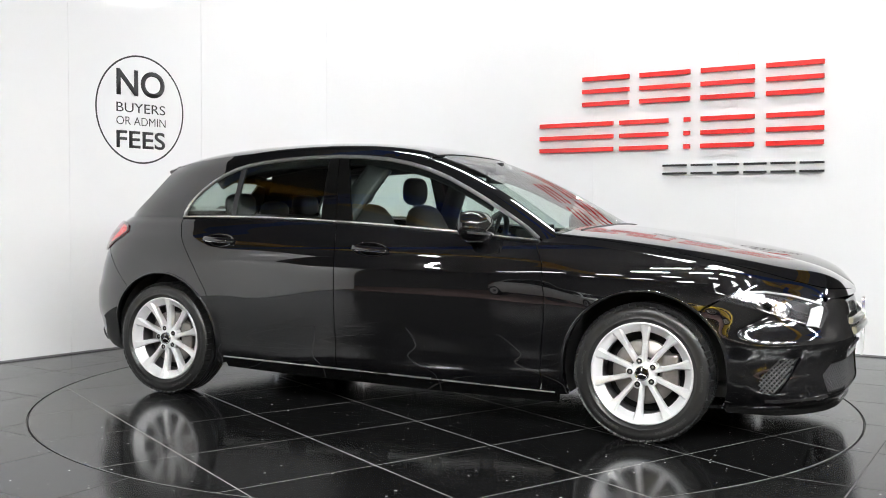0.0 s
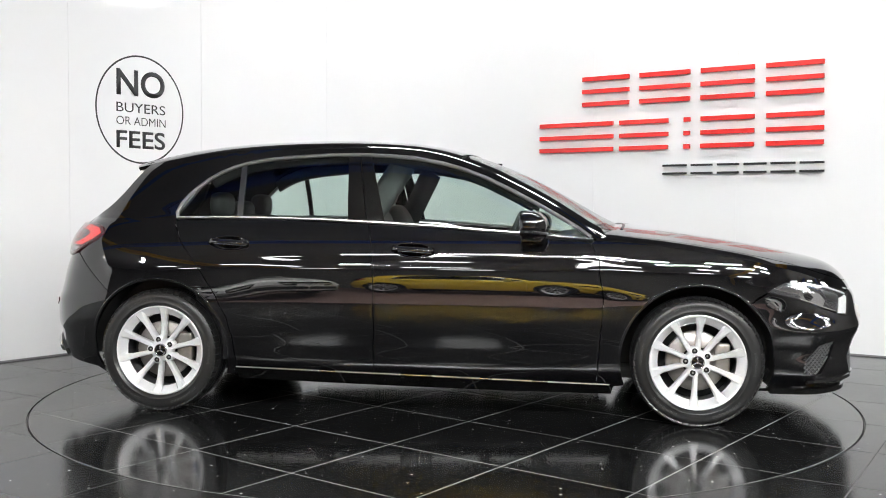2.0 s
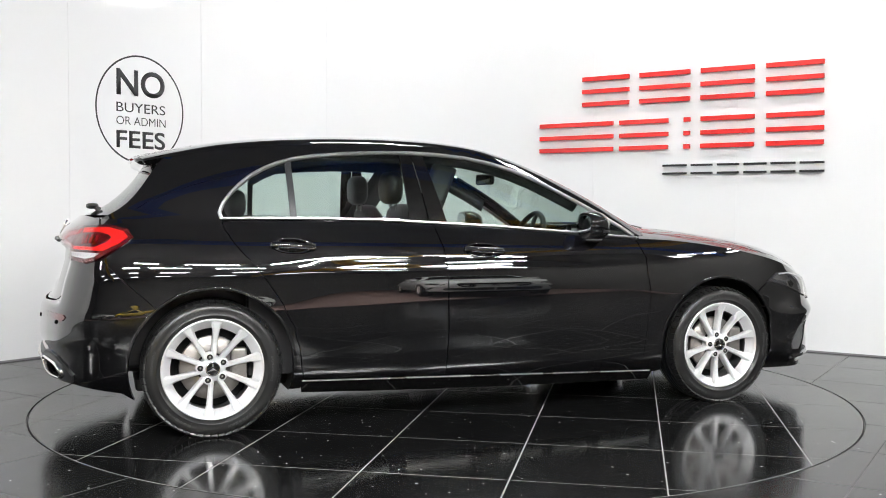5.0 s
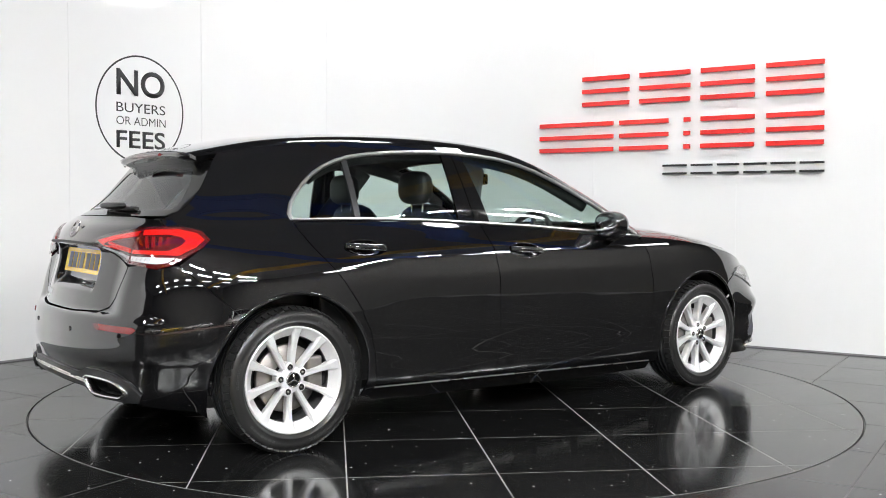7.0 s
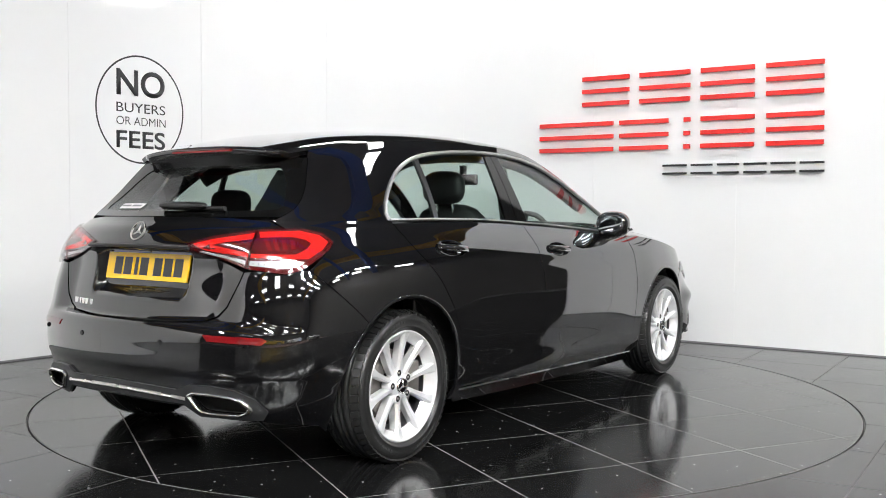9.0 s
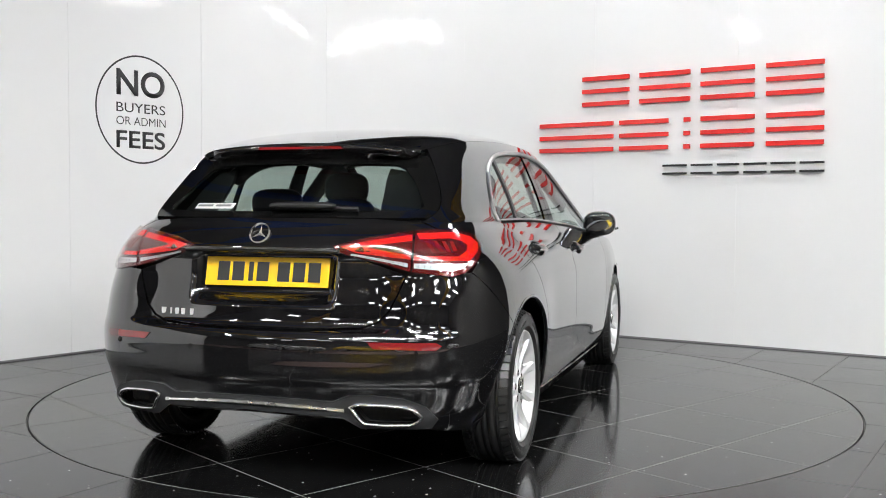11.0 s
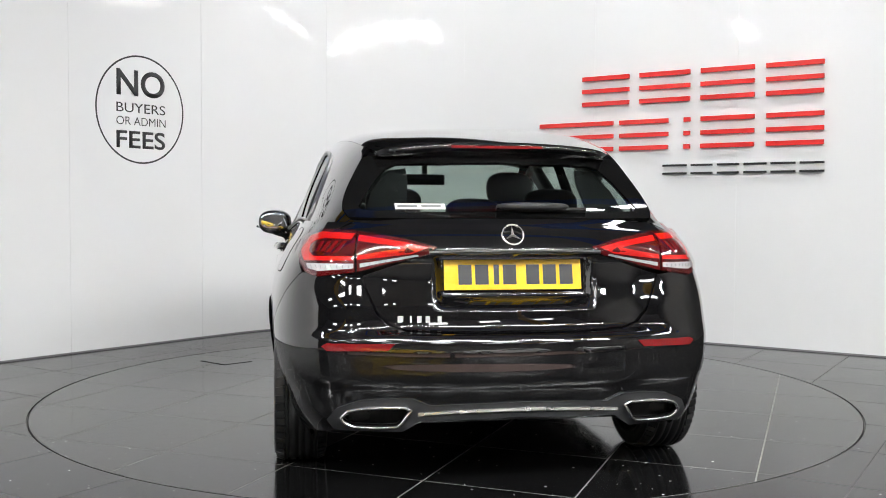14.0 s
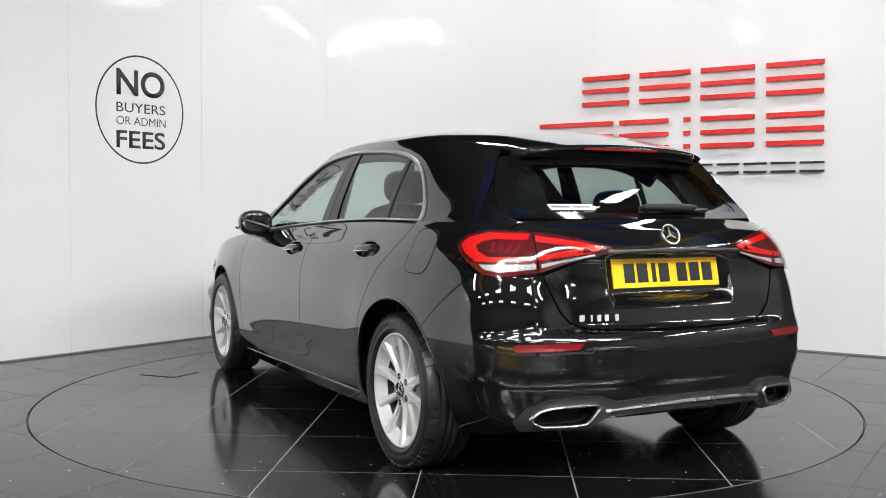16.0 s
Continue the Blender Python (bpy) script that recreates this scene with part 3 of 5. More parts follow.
def body(u, z):
    """The painted shell below the windows; u runs along the plan from the middle of the tail to the middle of the nose, on the right side."""
    X, Y = PX(u), PY(u)
    x = np.where(X < 0, X * REAR(z), X * FRONT(z))
    w = HALF(z)
    w = w - 0.008 * np.exp(-(((z - 0.34) / 0.09) ** 2)) * np.exp(-((x / 0.85) ** 4))
    # wings swell over the wheels and lean in towards the windows
    w = w + 0.022 * np.exp(-(((x + 1.45) / 0.5) ** 4)) * np.exp(-(((z - 0.58) / 0.19) ** 2))
    w = w + 0.015 * np.exp(-(((x - 1.364) / 0.38) ** 4)) * np.exp(-(((z - 0.6) / 0.17) ** 2))
    w = w - 0.004 * np.exp(-(((z - 0.79) / 0.035) ** 2)) * np.exp(-((x / 0.95) ** 6))

    def ease(t):
        t = np.clip(t, 0, 1)
        return t * t * (3 - 2 * t)

    low = ease((0.5 - z) / 0.36) * ease((-x - 1.3) / 0.65)
    nose = ease((x - 1.6) / 0.35) * (0.022 * np.exp(-(((z - 0.475) / 0.05) ** 2)) - 0.016 * np.exp(-(((z - 0.36) / 0.07) ** 2)))
    x = x + nose * np.clip(X, 0, 1)
    x = x + 0.034 * ease((z - 0.592) / 0.03) * ease((0.91 - z) / 0.06) * ease((0.62 - Y * w) / 0.17) * ease(-X * 4)
    x = x - 0.034 * ease((0.62 - Y * w) / 0.5) * ease(X * 4)
    w = w + nose
    w = w + 0.1 * ease((x - 1.68) / 0.28) * FLARE(z)  # the bumper's corners stand out below
    return np.stack([x, -Y * (w - 0.055 * low), z + 0 * x], -1)


def ux(x, z):
    return float(np.interp(x / (FRONT(z) if x > 0 else REAR(z)), _px, _u))


def ry(y, z):
    k = _u <= U_MID
    return float(np.interp(y / HALF(z), np.maximum.accumulate(PY(_u[k]) + 1e-9 * np.arange(k.sum())), _u[k]))


def fy(y, z):
    k = _u >= U_MID
    v, q = (PY(_u[k]))[::-1], _u[k][::-1]
    return float(np.interp(y / HALF(z), np.maximum.accumulate(v + 1e-9 * np.arange(len(v))), q))


def dom(tokens):
    f = {"x": ux, "r": ry, "f": fy}
    return [(f[k](a, z), z) for k, a, z in tokens]


def arch(cx, a0, a1, r=0.372, cz=0.314, n=18):
    return [("x", cx + r * math.cos(radians(a0 + (a1 - a0) * k / n)), cz + r * math.sin(radians(a0 + (a1 - a0) * k / n))) for k in range(n + 1)]


AXLE = 1.3645
BELT = table([(-1.95, 1.0), (-1.31, 1.002), (-0.97, 1.005), (-0.58, 0.998), (-0.28, 0.985), (0.0, 0.97), (0.29, 0.95), (0.51, 0.932), (0.75, 0.91), (0.9, 0.897)], 2)
EDGE_Z = table([(-1.8, 1.235), (-1.7, 1.265), (-1.5, 1.305), (-1.3, 1.337), (-1.0, 1.363), (-0.7, 1.376), (-0.4, 1.378), (-0.15, 1.37), (0.05, 1.345), (0.2, 1.302), (0.35, 1.243),
                (0.5, 1.165), (0.65, 1.083), (0.78, 1.0), (0.9, 0.925), (1.0, 0.88), (1.2, 0.82)])
EDGE_Y = table([(-1.8, 0.43), (-1.7, 0.462), (-1.5, 0.515), (-1.3, 0.543), (-1.0, 0.57), (-0.5, 0.592), (0.0, 0.606), (0.3, 0.632), (0.6, 0.695), (0.75, 0.738), (0.9, 0.785), (1.2, 0.82)])
TOP = table([(-1.85, 1.275), (-1.72, 1.31), (-1.5, 1.362), (-1.32, 1.398), (-1.1, 1.424), (-0.89, 1.438), (-0.55, 1.446), (-0.33, 1.441), (-0.05, 1.42), (0.13, 1.388), (0.28, 1.34), (0.43, 1.283),
             (0.6, 1.205), (0.77, 1.113), (0.94, 1.015), (1.08, 0.95), (1.25, 0.88)])


def belt_y(x):
    z = BELT(x)
    X = np.where(x > 0, x / FRONT(z), x / REAR(z))
    u = np.interp(X, _px, _u)
    return -body(u, z)[..., 1] - 0.012


def side(x, z):
    """The upper side: window line up to the roof's edge, on the right."""
    zb, ze = BELT(x), EDGE_Z(x)
    yb, ye = belt_y(x), EDGE_Y(x)
    t = np.clip((z - zb) / np.maximum(ze - zb, 0.02), -0.1, 1.15)
    high = np.clip((ze - zb) / 0.35, 0, 1)
    k = np.clip(t, 0, 1)
    back = np.clip((-x - 1.2) / 0.25, 0, 1)
    y = yb + (ye - yb) * t + high * (0.075 * t * (1 - t) + 0.018 * (k**4 - k**12)) - 0.07 * back * k * (1 - k) ** 6
    return np.stack([x + 0 * z, -y, z + 0 * x], -1)


def top(x, y):
    """Roof and windscreen."""
    s = np.abs(y) / EDGE_Y(x)
    return np.stack([x + 0 * y, y + 0 * x, TOP(x) - (TOP(x) - EDGE_Z(x)) * (0.62 * s**2.2 + 0.38 * np.abs(s) ** 12)], -1)


SCREEN_Z = table([(0.98, 1.985), (1.0, 1.955), (1.05, 1.853), (1.11, 1.77), (1.21, 1.678), (1.3, 1.612)], 3)
_zz = np.linspace(0.98, 1.3, 60)
POST_X = table([(0.98, -1.88), (1.0, -1.845), (1.05, -1.758), (1.11, -1.695), (1.21, -1.622), (1.3, -1.56)], 3)
_xe = POST_X(_zz)
_ye = np.array([-side(np.array(a), np.array(b))[1] for a, b in zip(_xe, _zz)])


def screen_edge(z):
    return np.interp(z, _zz, _ye)


def tail_glass(y, z):
    k = (SCREEN_Z(z) + np.interp(z, _zz, _xe)) / np.maximum(np.interp(z, _zz, _ye), 0.1) ** 2
    return np.stack([-SCREEN_Z(z) + k * y * y, y + 0 * z, z + 0 * y], -1)


# the edge between wings and bonnet, from the windscreen's foot to the nose
RIM = dom([("x", 0.87, 0.9), ("x", 1.1, 0.886), ("x", 1.4, 0.848), ("x", 1.65, 0.8), ("x", 1.85, 0.752), ("x", 2.0, 0.702), ("f", 0.6, 0.668), ("f", 0.4, 0.66), ("f", 0.2, 0.656), ("f", 0.0, 0.654)])
RIM_U, RIM_Z = np.array([p[0] for p in RIM]), np.array([p[1] for p in RIM])
rim_z = table(RIM, 2)
HOOD = table([(1.0, 0.985), (1.12, 0.97), (1.3, 0.947), (1.6, 0.891), (1.75, 0.854), (1.9, 0.811), (2.05, 0.763), (2.17, 0.716), (2.25, 0.678), (2.28, 0.665)], 2)


def bonnet(s, r):
    """s: 0 at the windscreen, 1 at the nose; r: 0 in the middle, 1 at the rim (right side)."""
    u = RIM_U[0] + (RIM_U[-1] - RIM_U[0]) * s
    e = body(u, rim_z(u))
    xc = 1.09 + (2.203 - 1.09) * s
    k = 1 - (1 - r)
    x = xc + (e[..., 0] - xc) * k
    zc = HOOD(xc + 0.032 * s)
    return np.stack([x, e[..., 1] * k, zc - (zc - e[..., 2]) * np.abs(k) ** 5.5], -1)


# ---- the car: its parts ----
CAR = new("car")
tagged(CAR, "glossy black five-door hatchback with silver alloy wheels", "car")
HERE = Matrix.Translation((CX, CY, 0))


def on_car(name, bm, mat, label="", smooth=False, parent=None):
    return part(name, bm, mat, parent or CAR, label, HERE if parent is None else None, smooth)


def pair(name, me, mat, label="", parent=None):
    """A right-hand part and its mirror image."""
    a = on_car(name, me, mat, label, parent=parent)
    b = on_car(name, mirrored(me), mat, label)
    return a, b


OUTLET = [(0.408, 0.336), (0.43, 0.346), (0.53, 0.343), (0.6, 0.337), (0.645, 0.325), (0.678, 0.3), (0.676, 0.284), (0.645, 0.268), (0.54, 0.268), (0.47, 0.274), (0.45, 0.288)]


HANDLES = ((-0.995, 0.876), (-0.035, 0.846))  # right-hand door handles, x and z of their middles


def handle_rim(x, z, k=1.0, n=36):
    out = []
    for j in range(n):
        a = 2 * math.pi * j / n
        out.append((ux(x, z) + k * 0.112 * math.copysign(abs(math.cos(a)) ** 0.8, math.cos(a)), z + k * 0.037 * math.sin(a) - 0.006 * math.cos(a)))
    return out


def cupped(u, q, x, z):
    """The door's skin, pressed in behind a handle."""
    P = body(u, q)
    du = (u - ux(x, z)) / 0.112
    d = np.clip(1 - np.hypot(du, (q - z + 0.006 * du) / 0.037), 0, 1)
    d = np.clip(d / 0.7, 0, 1)
    return P + np.stack([0 * d, 0.032 * d * d * (3 - 2 * d), 0 * d], -1)


def build_shell():
    g = 0.0025
    rear_shut = [("x", -1.31, 0.99), ("x", -1.285, 0.93), ("x", -1.23, 0.85), ("x", -1.13, 0.73), ("x", -1.045, 0.6), ("x", -0.995, 0.5), ("x", -0.968, 0.4), ("x", -0.945, 0.25)]
    mid_shut = [("x", -0.275, 0.974), ("x", -0.245, 0.86), ("x", -0.232, 0.7), ("x", -0.228, 0.45), ("x", -0.232, 0.228)]
    front_shut = [("x", 0.85, 0.888), ("x", 0.89, 0.8), ("x", 0.905, 0.65), ("x", 0.9, 0.48), ("x", 0.885, 0.3), ("x", 0.872, 0.192)]

    def moved(tokens, d):
        return [(k, a + d, z) for k, a, z in tokens]

    def belt(x0, x1, n=12):
        return [("x", x0 + (x1 - x0) * k / n, float(BELT(x0 + (x1 - x0) * k / n)) - 0.012) for k in range(n + 1)]

    q = (dom(moved(rear_shut, -g)) + dom([("x", -0.96, 0.2)]) + dom(arch(-AXLE, -18, 131, n=40)) + dom([("x", -1.72, 0.7), ("x", -1.84, 0.815), ("x", -1.765, 0.87), ("x", -1.735, 0.945), ("x", -1.76, 0.965),
         ("x", -1.84, 0.972), ("x", -1.843, 1.0)] + [("x", -1.8 + 0.49 * k / 6, 1.0) for k in range(7)]))
    pair("rear_wing", patch("rear_wing", q, body), PAINT)
    q = dom(moved(rear_shut, g)) + dom([("x", -0.6, 0.238)]) + dom(moved(mid_shut, -g))[::-1] + dom(belt(-0.29, -1.29))
    pair("rear_door", patch("rear_door", q, body, holes=(handle_rim(*HANDLES[0], 1.01),)), PAINT)
    q = dom(moved(mid_shut, g)) + dom([("x", 0.3, 0.21)]) + dom(moved(front_shut, -g))[::-1] + dom(belt(0.83, -0.262))
    pair("front_door", patch("front_door", q, body, holes=(handle_rim(*HANDLES[1], 1.01),)), PAINT)
    rim = [(u, float(rim_z(u))) for u in np.linspace(RIM_U[0], 4.94, 30)]
    q = dom(moved(front_shut, g)) + dom([("x", 0.98, 0.18)]) + dom(arch(AXLE, 200, 50, n=40)) + dom([("x", 1.64, 0.63), ("x", 1.7, 0.663)]) + [(4.575, 0.688), (4.68, 0.688), (4.78, 0.67), (4.92, 0.632)] + rim[::-1]
    pair("front_wing", patch("front_wing", q, body), PAINT)
    # sills
    q = dom([("x", -0.96, 0.24), ("x", -0.4, 0.228), ("x", 0.3, 0.203), ("x", 0.97, 0.183), ("x", 0.955, 0.135), ("x", 0.3, 0.14), ("x", -0.5, 0.158), ("x", -0.95, 0.175)])
    pair("sill", patch("sill", q, body, lift=-0.004), GLOSS_BLACK, "gloss black sill")
    us = [ux(-0.95 + 1.91 * k / 40, 0.22) for k in range(41)]
    zs = [0.238 - 0.05 * k / 40 for k in range(41)]
    pts = body(np.array(us), np.array(zs))
    for s in (1, -1):
        on_car("sill_strip", sweep([(p[0], s * (p[1] + 0.002), p[2]) for p in pts], [(0, -s, 0.1)] * 41, 0.007, 0.01), SATIN_CHROME, "thin bright sill strip")
    # tail
    q = dom([("r", 0, 0.602), ("r", 0.2, 0.602), ("r", 0.41, 0.61), ("r", 0.47, 0.63), ("r", 0.51, 0.67), ("r", 0.545, 0.75), ("r", 0.565, 0.805), ("r", 0.63, 0.812), ("x", -1.843, 0.812), ("x", -1.7225, 0.6975)])
    q += dom(arch(-AXLE, 131.4, 203, n=24)) + dom([("x", -1.76, 0.205)]) + [(0.72, 0.24), (0.46, 0.25), (0.38, 0.288), (0.0, 0.298)]
    on_car("rear_bumper", patch("rear_bumper", q, body, both=True, step=0.012, holes=(OUTLET,)), PAINT)
    q = dom([("r", 0, 0.608), ("r", 0.2, 0.608), ("r", 0.405, 0.616), ("r", 0.463, 0.636), ("r", 0.503, 0.675), ("r", 0.538, 0.752), ("r", 0.557, 0.806), ("r", 0.33, 0.882), ("r", 0.315, 0.9), ("r", 0.58, 0.948),
             ("r", 0.61, 0.958), ("x", -1.85, 0.975), ("x", -1.85, 1.0), ("r", 0.4, 1.012), ("r", 0, 1.015)])
    niche = dom([("r", 0.0, 0.886), ("r", 0.314, 0.886), ("r", 0.306, 0.679), ("r", 0.0, 0.679)])
    tail = q + niche + [q[0]]  # the number plate sits in a niche
    on_car("tailgate", patch("tailgate", tail, body, both=True, step=0.012), PAINT)

    def dished(u, z):
        """The tailgate's surface, pressed in round the number plate."""
        P = body(u, z)
        w = 1.0
        for d in ((0.306 + 0.0386 * (z - 0.679) - np.abs(P[..., 1])) / 0.045, (0.886 - z) / 0.014, (z - 0.679) / 0.06):
            d = np.clip(d, 0, 1)
            w = w * d * d * (3 - 2 * d)
        x = P[..., 0] + (-1.967 - 0.2 * (0.864 - z) - P[..., 0]) * w
        return np.stack([x, P[..., 1], P[..., 2]], -1)

    on_car("plate_niche", patch("plate_niche", niche, dished, step=0.012, both=True, flange=0), PAINT)
    hb = [(-REAR(0.885) - 0.002 + 0.055 * (y / 0.5) ** 2, y, 0.893 + 0.006 * (1 - (y / 0.32) ** 2)) for y in np.linspace(-0.32, 0.32, 21)]
    on_car("handle_strip", sweep(hb, [(-1, 0, 0.3)] * 21, 0.012, 0.014), SATIN_BLACK)
    # nose
    q2 = dom(arch(AXLE, 48, -22, n=24)) + dom([("x", 1.76, 0.17), ("f", 0.78, 0.165), ("f", 0.4, 0.16), ("f", 0, 0.16), ("f", 0, 0.42), ("f", 0.38, 0.42), ("f", 0.47, 0.56), ("f", 0.485, 0.6), ("f", 0.45, 0.652), ("f", 0.58, 0.662)])
    q2 += [(4.88, 0.62), (4.72, 0.61), (4.6, 0.645)] + dom([("x", 1.7, 0.655), ("x", 1.635, 0.615)])
    intake = [(4.634, 0.262), (4.642, 0.315), (4.703, 0.403), (4.79, 0.42), (4.806, 0.41), (4.785, 0.35), (4.712, 0.262)]
    low = [(4.963, 0.25), (4.936, 0.33), (4.996, 0.377), (5.193, 0.377), (U_END - 0.01, 0.377), (U_END - 0.01, 0.24), (5.187, 0.24)]
    on_car("front_bumper", patch("front_bumper", q2, body, both=True, holes=(intake, low)), PAINT)
    for hole in (intake, low):
        c = np.mean(hole, axis=0)
        big = [tuple(c + (np.array(p) - c) * 1.12) for p in hole]
        pair("intake", patch("intake", big, body, lift=-0.03, flange=0), MATT_BLACK)
        lo, hi = np.min(hole, axis=0), np.max(hole, axis=0)
        for side_sign in (1, -1):
            mesh = bmesh.new()
            for lean in (1.0, -1.0):  # a lattice of two slanting families
                span = hi[1] - lo[1]
                for c in np.arange(lo[0] - span, hi[0] + span, 0.022):
                    z = np.linspace(lo[1], hi[1], 16)
                    row = c + lean * (z - lo[1])
                    keep = inside(row, z, hole)
                    row, z = row[keep], z[keep]
                    if len(row) > 2:
                        P = body(row, z) - np.array([0.012, 0, 0])
                        tmp = sweep([(p[0], p[1] * side_sign, p[2]) for p in P], [(1, -0.5 * side_sign, 0)] * len(P), 0.004, 0.008, rounded=False)
                        me = bpy.data.meshes.new("t")
                        tmp.to_mesh(me)
                        tmp.free()
                        mesh.from_mesh(me)
                        bpy.data.meshes.remove(me)
            on_car("mesh_grille", mesh, LATTICE, "dark grey lattice grille")
    q = dom([("f", 0, 0.425), ("f", 0.375, 0.425), ("f", 0.465, 0.565), ("f", 0.49, 0.6), ("f", 0.44, 0.65), ("f", 0, 0.648)])
    on_car("grille", patch("grille", q, body, lift=-0.02, both=True), GLOSS_BLACK, "dark pin grille")
    for z0, y in ((0.508, 0.43), (0.552, 0.45)):
        pts = [body(np.array(fy(abs(v), z0)), np.array(z0)) * np.array([1, 1 if v > 0 else -1, 1]) for v in np.linspace(-y, y, 31)]
        on_car("grille_louvre", sweep([(p[0] + 0.006, -v, z0) for p, v in zip(pts, np.linspace(-y, y, 31))], [(1, 0, 0)] * 31, 0.03, 0.02), SATIN_CHROME, "silver grille louvre")
    ring = lathe([(0.082, -0.006), (0.094, -0.006), (0.094, 0.006), (0.082, 0.006)], 40, "y", True)
    badge = on_car("front_badge", ring, CHROME, "round chrome front emblem")
    badge.matrix_basis = HERE @ pose(2.266, 0, 0.54, 0, 0, 90)
    part("back", lathe([(0.0, 0.002), (0.083, 0.0)], 32, "y"), GLOSS_BLACK, badge)
    on_car("front_plate", boxed(2.258, 2.27, -0.26, 0.26, 0.375, 0.487, bevel=0.002), WHITE_STICKER, "white front number plate")
    spl = [body(np.array(u), np.array(0.175)) for u in np.linspace(ux(1.72, 0.18), U_END, 30)]
    full = [(p[0] + 0.012, p[1], 0.172) for p in spl] + [(p[0] + 0.012, -p[1], 0.172) for p in spl[::-1]][1:]
    on_car("front_splitter", sweep(full, [(0, 0, 1)] * len(full), 0.05, 0.03), GLOSS_BLACK)
    for s in (1, -1):
        pts = [body(np.array(u), np.array(0.222)) for u in np.linspace(4.64, 4.95, 12)]
        on_car("intake_blade", sweep([(p[0] + 0.008, s * p[1] * 1.005, 0.222 + 0.012 * i / 11) for i, p in enumerate(pts)], [(0.7, -s * 0.7, 0.2)] * 12, 0.022, 0.02), PAINT)


def build_upper():
    dlo = [(-1.31, 1.004), (-1.318, 1.03), (-1.3, 1.075), (-1.265, 1.12), (-1.22, 1.164), (-1.165, 1.208), (-1.1, 1.245), (-1.03, 1.274), (-0.95, 1.296), (-0.85, 1.312), (-0.7, 1.326), (-0.5, 1.336), (-0.35, 1.337),
           (-0.2, 1.331), (-0.05, 1.317), (0.09, 1.29), (0.2, 1.259), (0.32, 1.213), (0.45, 1.15), (0.57, 1.087), (0.68, 1.025), (0.78, 0.965), (0.85, 0.915)]
    upper = table(dlo[2:], 2)
    # body round the window opening
    edge = [(x, float(EDGE_Z(x))) for x in np.linspace(-1.6, 0.92, 60)]
    frame_poly = [(float(POST_X(z)), z) for z in np.linspace(1.0, 1.27, 12)] + edge[1:] + [(0.9, 0.9)] + [(p[0], p[1]) for p in dlo[::-1]] + [(-1.32, 0.997), (-1.5, 0.997), (-1.7, 0.997)]
    pair("window_frame", patch("window_frame", frame_poly, side, step=0.03), PAINT)
    # panes and posts
    def below(x):
        return float(BELT(x)) + 0.004

    def pane(a_top, a_bot, b_top, b_bot):
        tops = [p for p in dlo if a_top + 0.01 < p[0] < b_top - 0.01]
        lo = [(b_bot + (a_bot - b_bot) * k / 8, below(b_bot + (a_bot - b_bot) * k / 8)) for k in range(9)]
        return [(a_top, float(upper(a_top)))] + tops + [(b_top, float(upper(b_top)))] + lo

    quarter = [p for p in dlo if p[0] < -1.0] + [(-0.995, float(upper(-0.995)))] + [(-0.985 - 0.3 * k / 6, below(-0.985 - 0.3 * k / 6)) for k in range(7)]
    pair("quarter_window", patch("quarter_window", quarter, side, lift=-0.008, flange=0.004), SIDE_GLASS)
    pair("rear_door_window", patch("rear_door_window", pane(-0.965, -0.955, -0.41, -0.39), side, lift=-0.008, flange=0.004), SIDE_GLASS)
    pair("front_door_window", patch("front_door_window", pane(-0.29, -0.195, 0.78, 0.83), side, lift=-0.008, flange=0.004), SIDE_GLASS)
    pair("rear_door_post", patch("rear_door_post", pane(-0.41, -0.39, -0.352, -0.292), side, lift=-0.003), GLOSS_BLACK)
    pair("front_door_post", patch("front_door_post", pane(-0.347, -0.287, -0.29, -0.195), side, lift=-0.003), GLOSS_BLACK)
    pair("window_divider", patch("window_divider", pane(-0.995, -0.985, -0.965, -0.955), side, lift=-0.002), GREY_TRIM, "dark satin window divider")

    def strip(path, width, high):
        P = np.array([side(np.array(a), np.array(b)) for a, b in path])
        h = 2e-3
        N = np.array([np.cross(side(np.array(a + h), np.array(b)) - side(np.array(a - h), np.array(b)), side(np.array(a), np.array(b + h)) - side(np.array(a), np.array(b - h))) for a, b in path])
        N /= np.linalg.norm(N, axis=1, keepdims=True)
        N *= np.sign(-N[:, 1:2])
        for s in (1, -1):
            on_car("window_trim", sweep([(p[0], s * p[1], p[2]) for p in P + N * 0.002], [(n[0], s * n[1], n[2]) for n in N], width * 0.85, high), TRIM, "satin chrome window trim")

    strip(edge_points([p for p in dlo if p[0] <= -0.35], 0.03, False), 0.021, 0.014)
    strip(edge_points([p for p in dlo if p[0] >= -0.35], 0.03, False), 0.021, 0.014)
    strip([(x, float(BELT(x)) - 0.001) for x in np.linspace(-1.315, -0.282, 30)], 0.015, 0.03)
    strip([(x, float(BELT(x)) - 0.001) for x in np.linspace(-0.278, 0.86, 34)], 0.015, 0.03)
    rail = [p for p in edge_points([p for p in dlo if -1.2 < p[0] < 0.6], 0.04, False)]
    P = [side(np.array(a), np.array(b)) for a, b in rail]
    for s in (1, -1):
        on_car("roof_rail_trim", sweep([(p[0], s * (p[1] + 0.05), p[2] - 0.012) for p in P], [(0, -s, -0.35)] * len(P), 0.075, 0.03), LEATHER, "dark cabin trim above the windows", smooth=True)
        on_car("pillar_trim", sweep([(-0.33 + 0.05 * k, s * (-0.74 + 0.045 * k), 0.93 + 0.09 * k) for k in range(5)][::-1], [(0, -s, 0)] * 5, 0.13, 0.03), LEATHER, smooth=True)
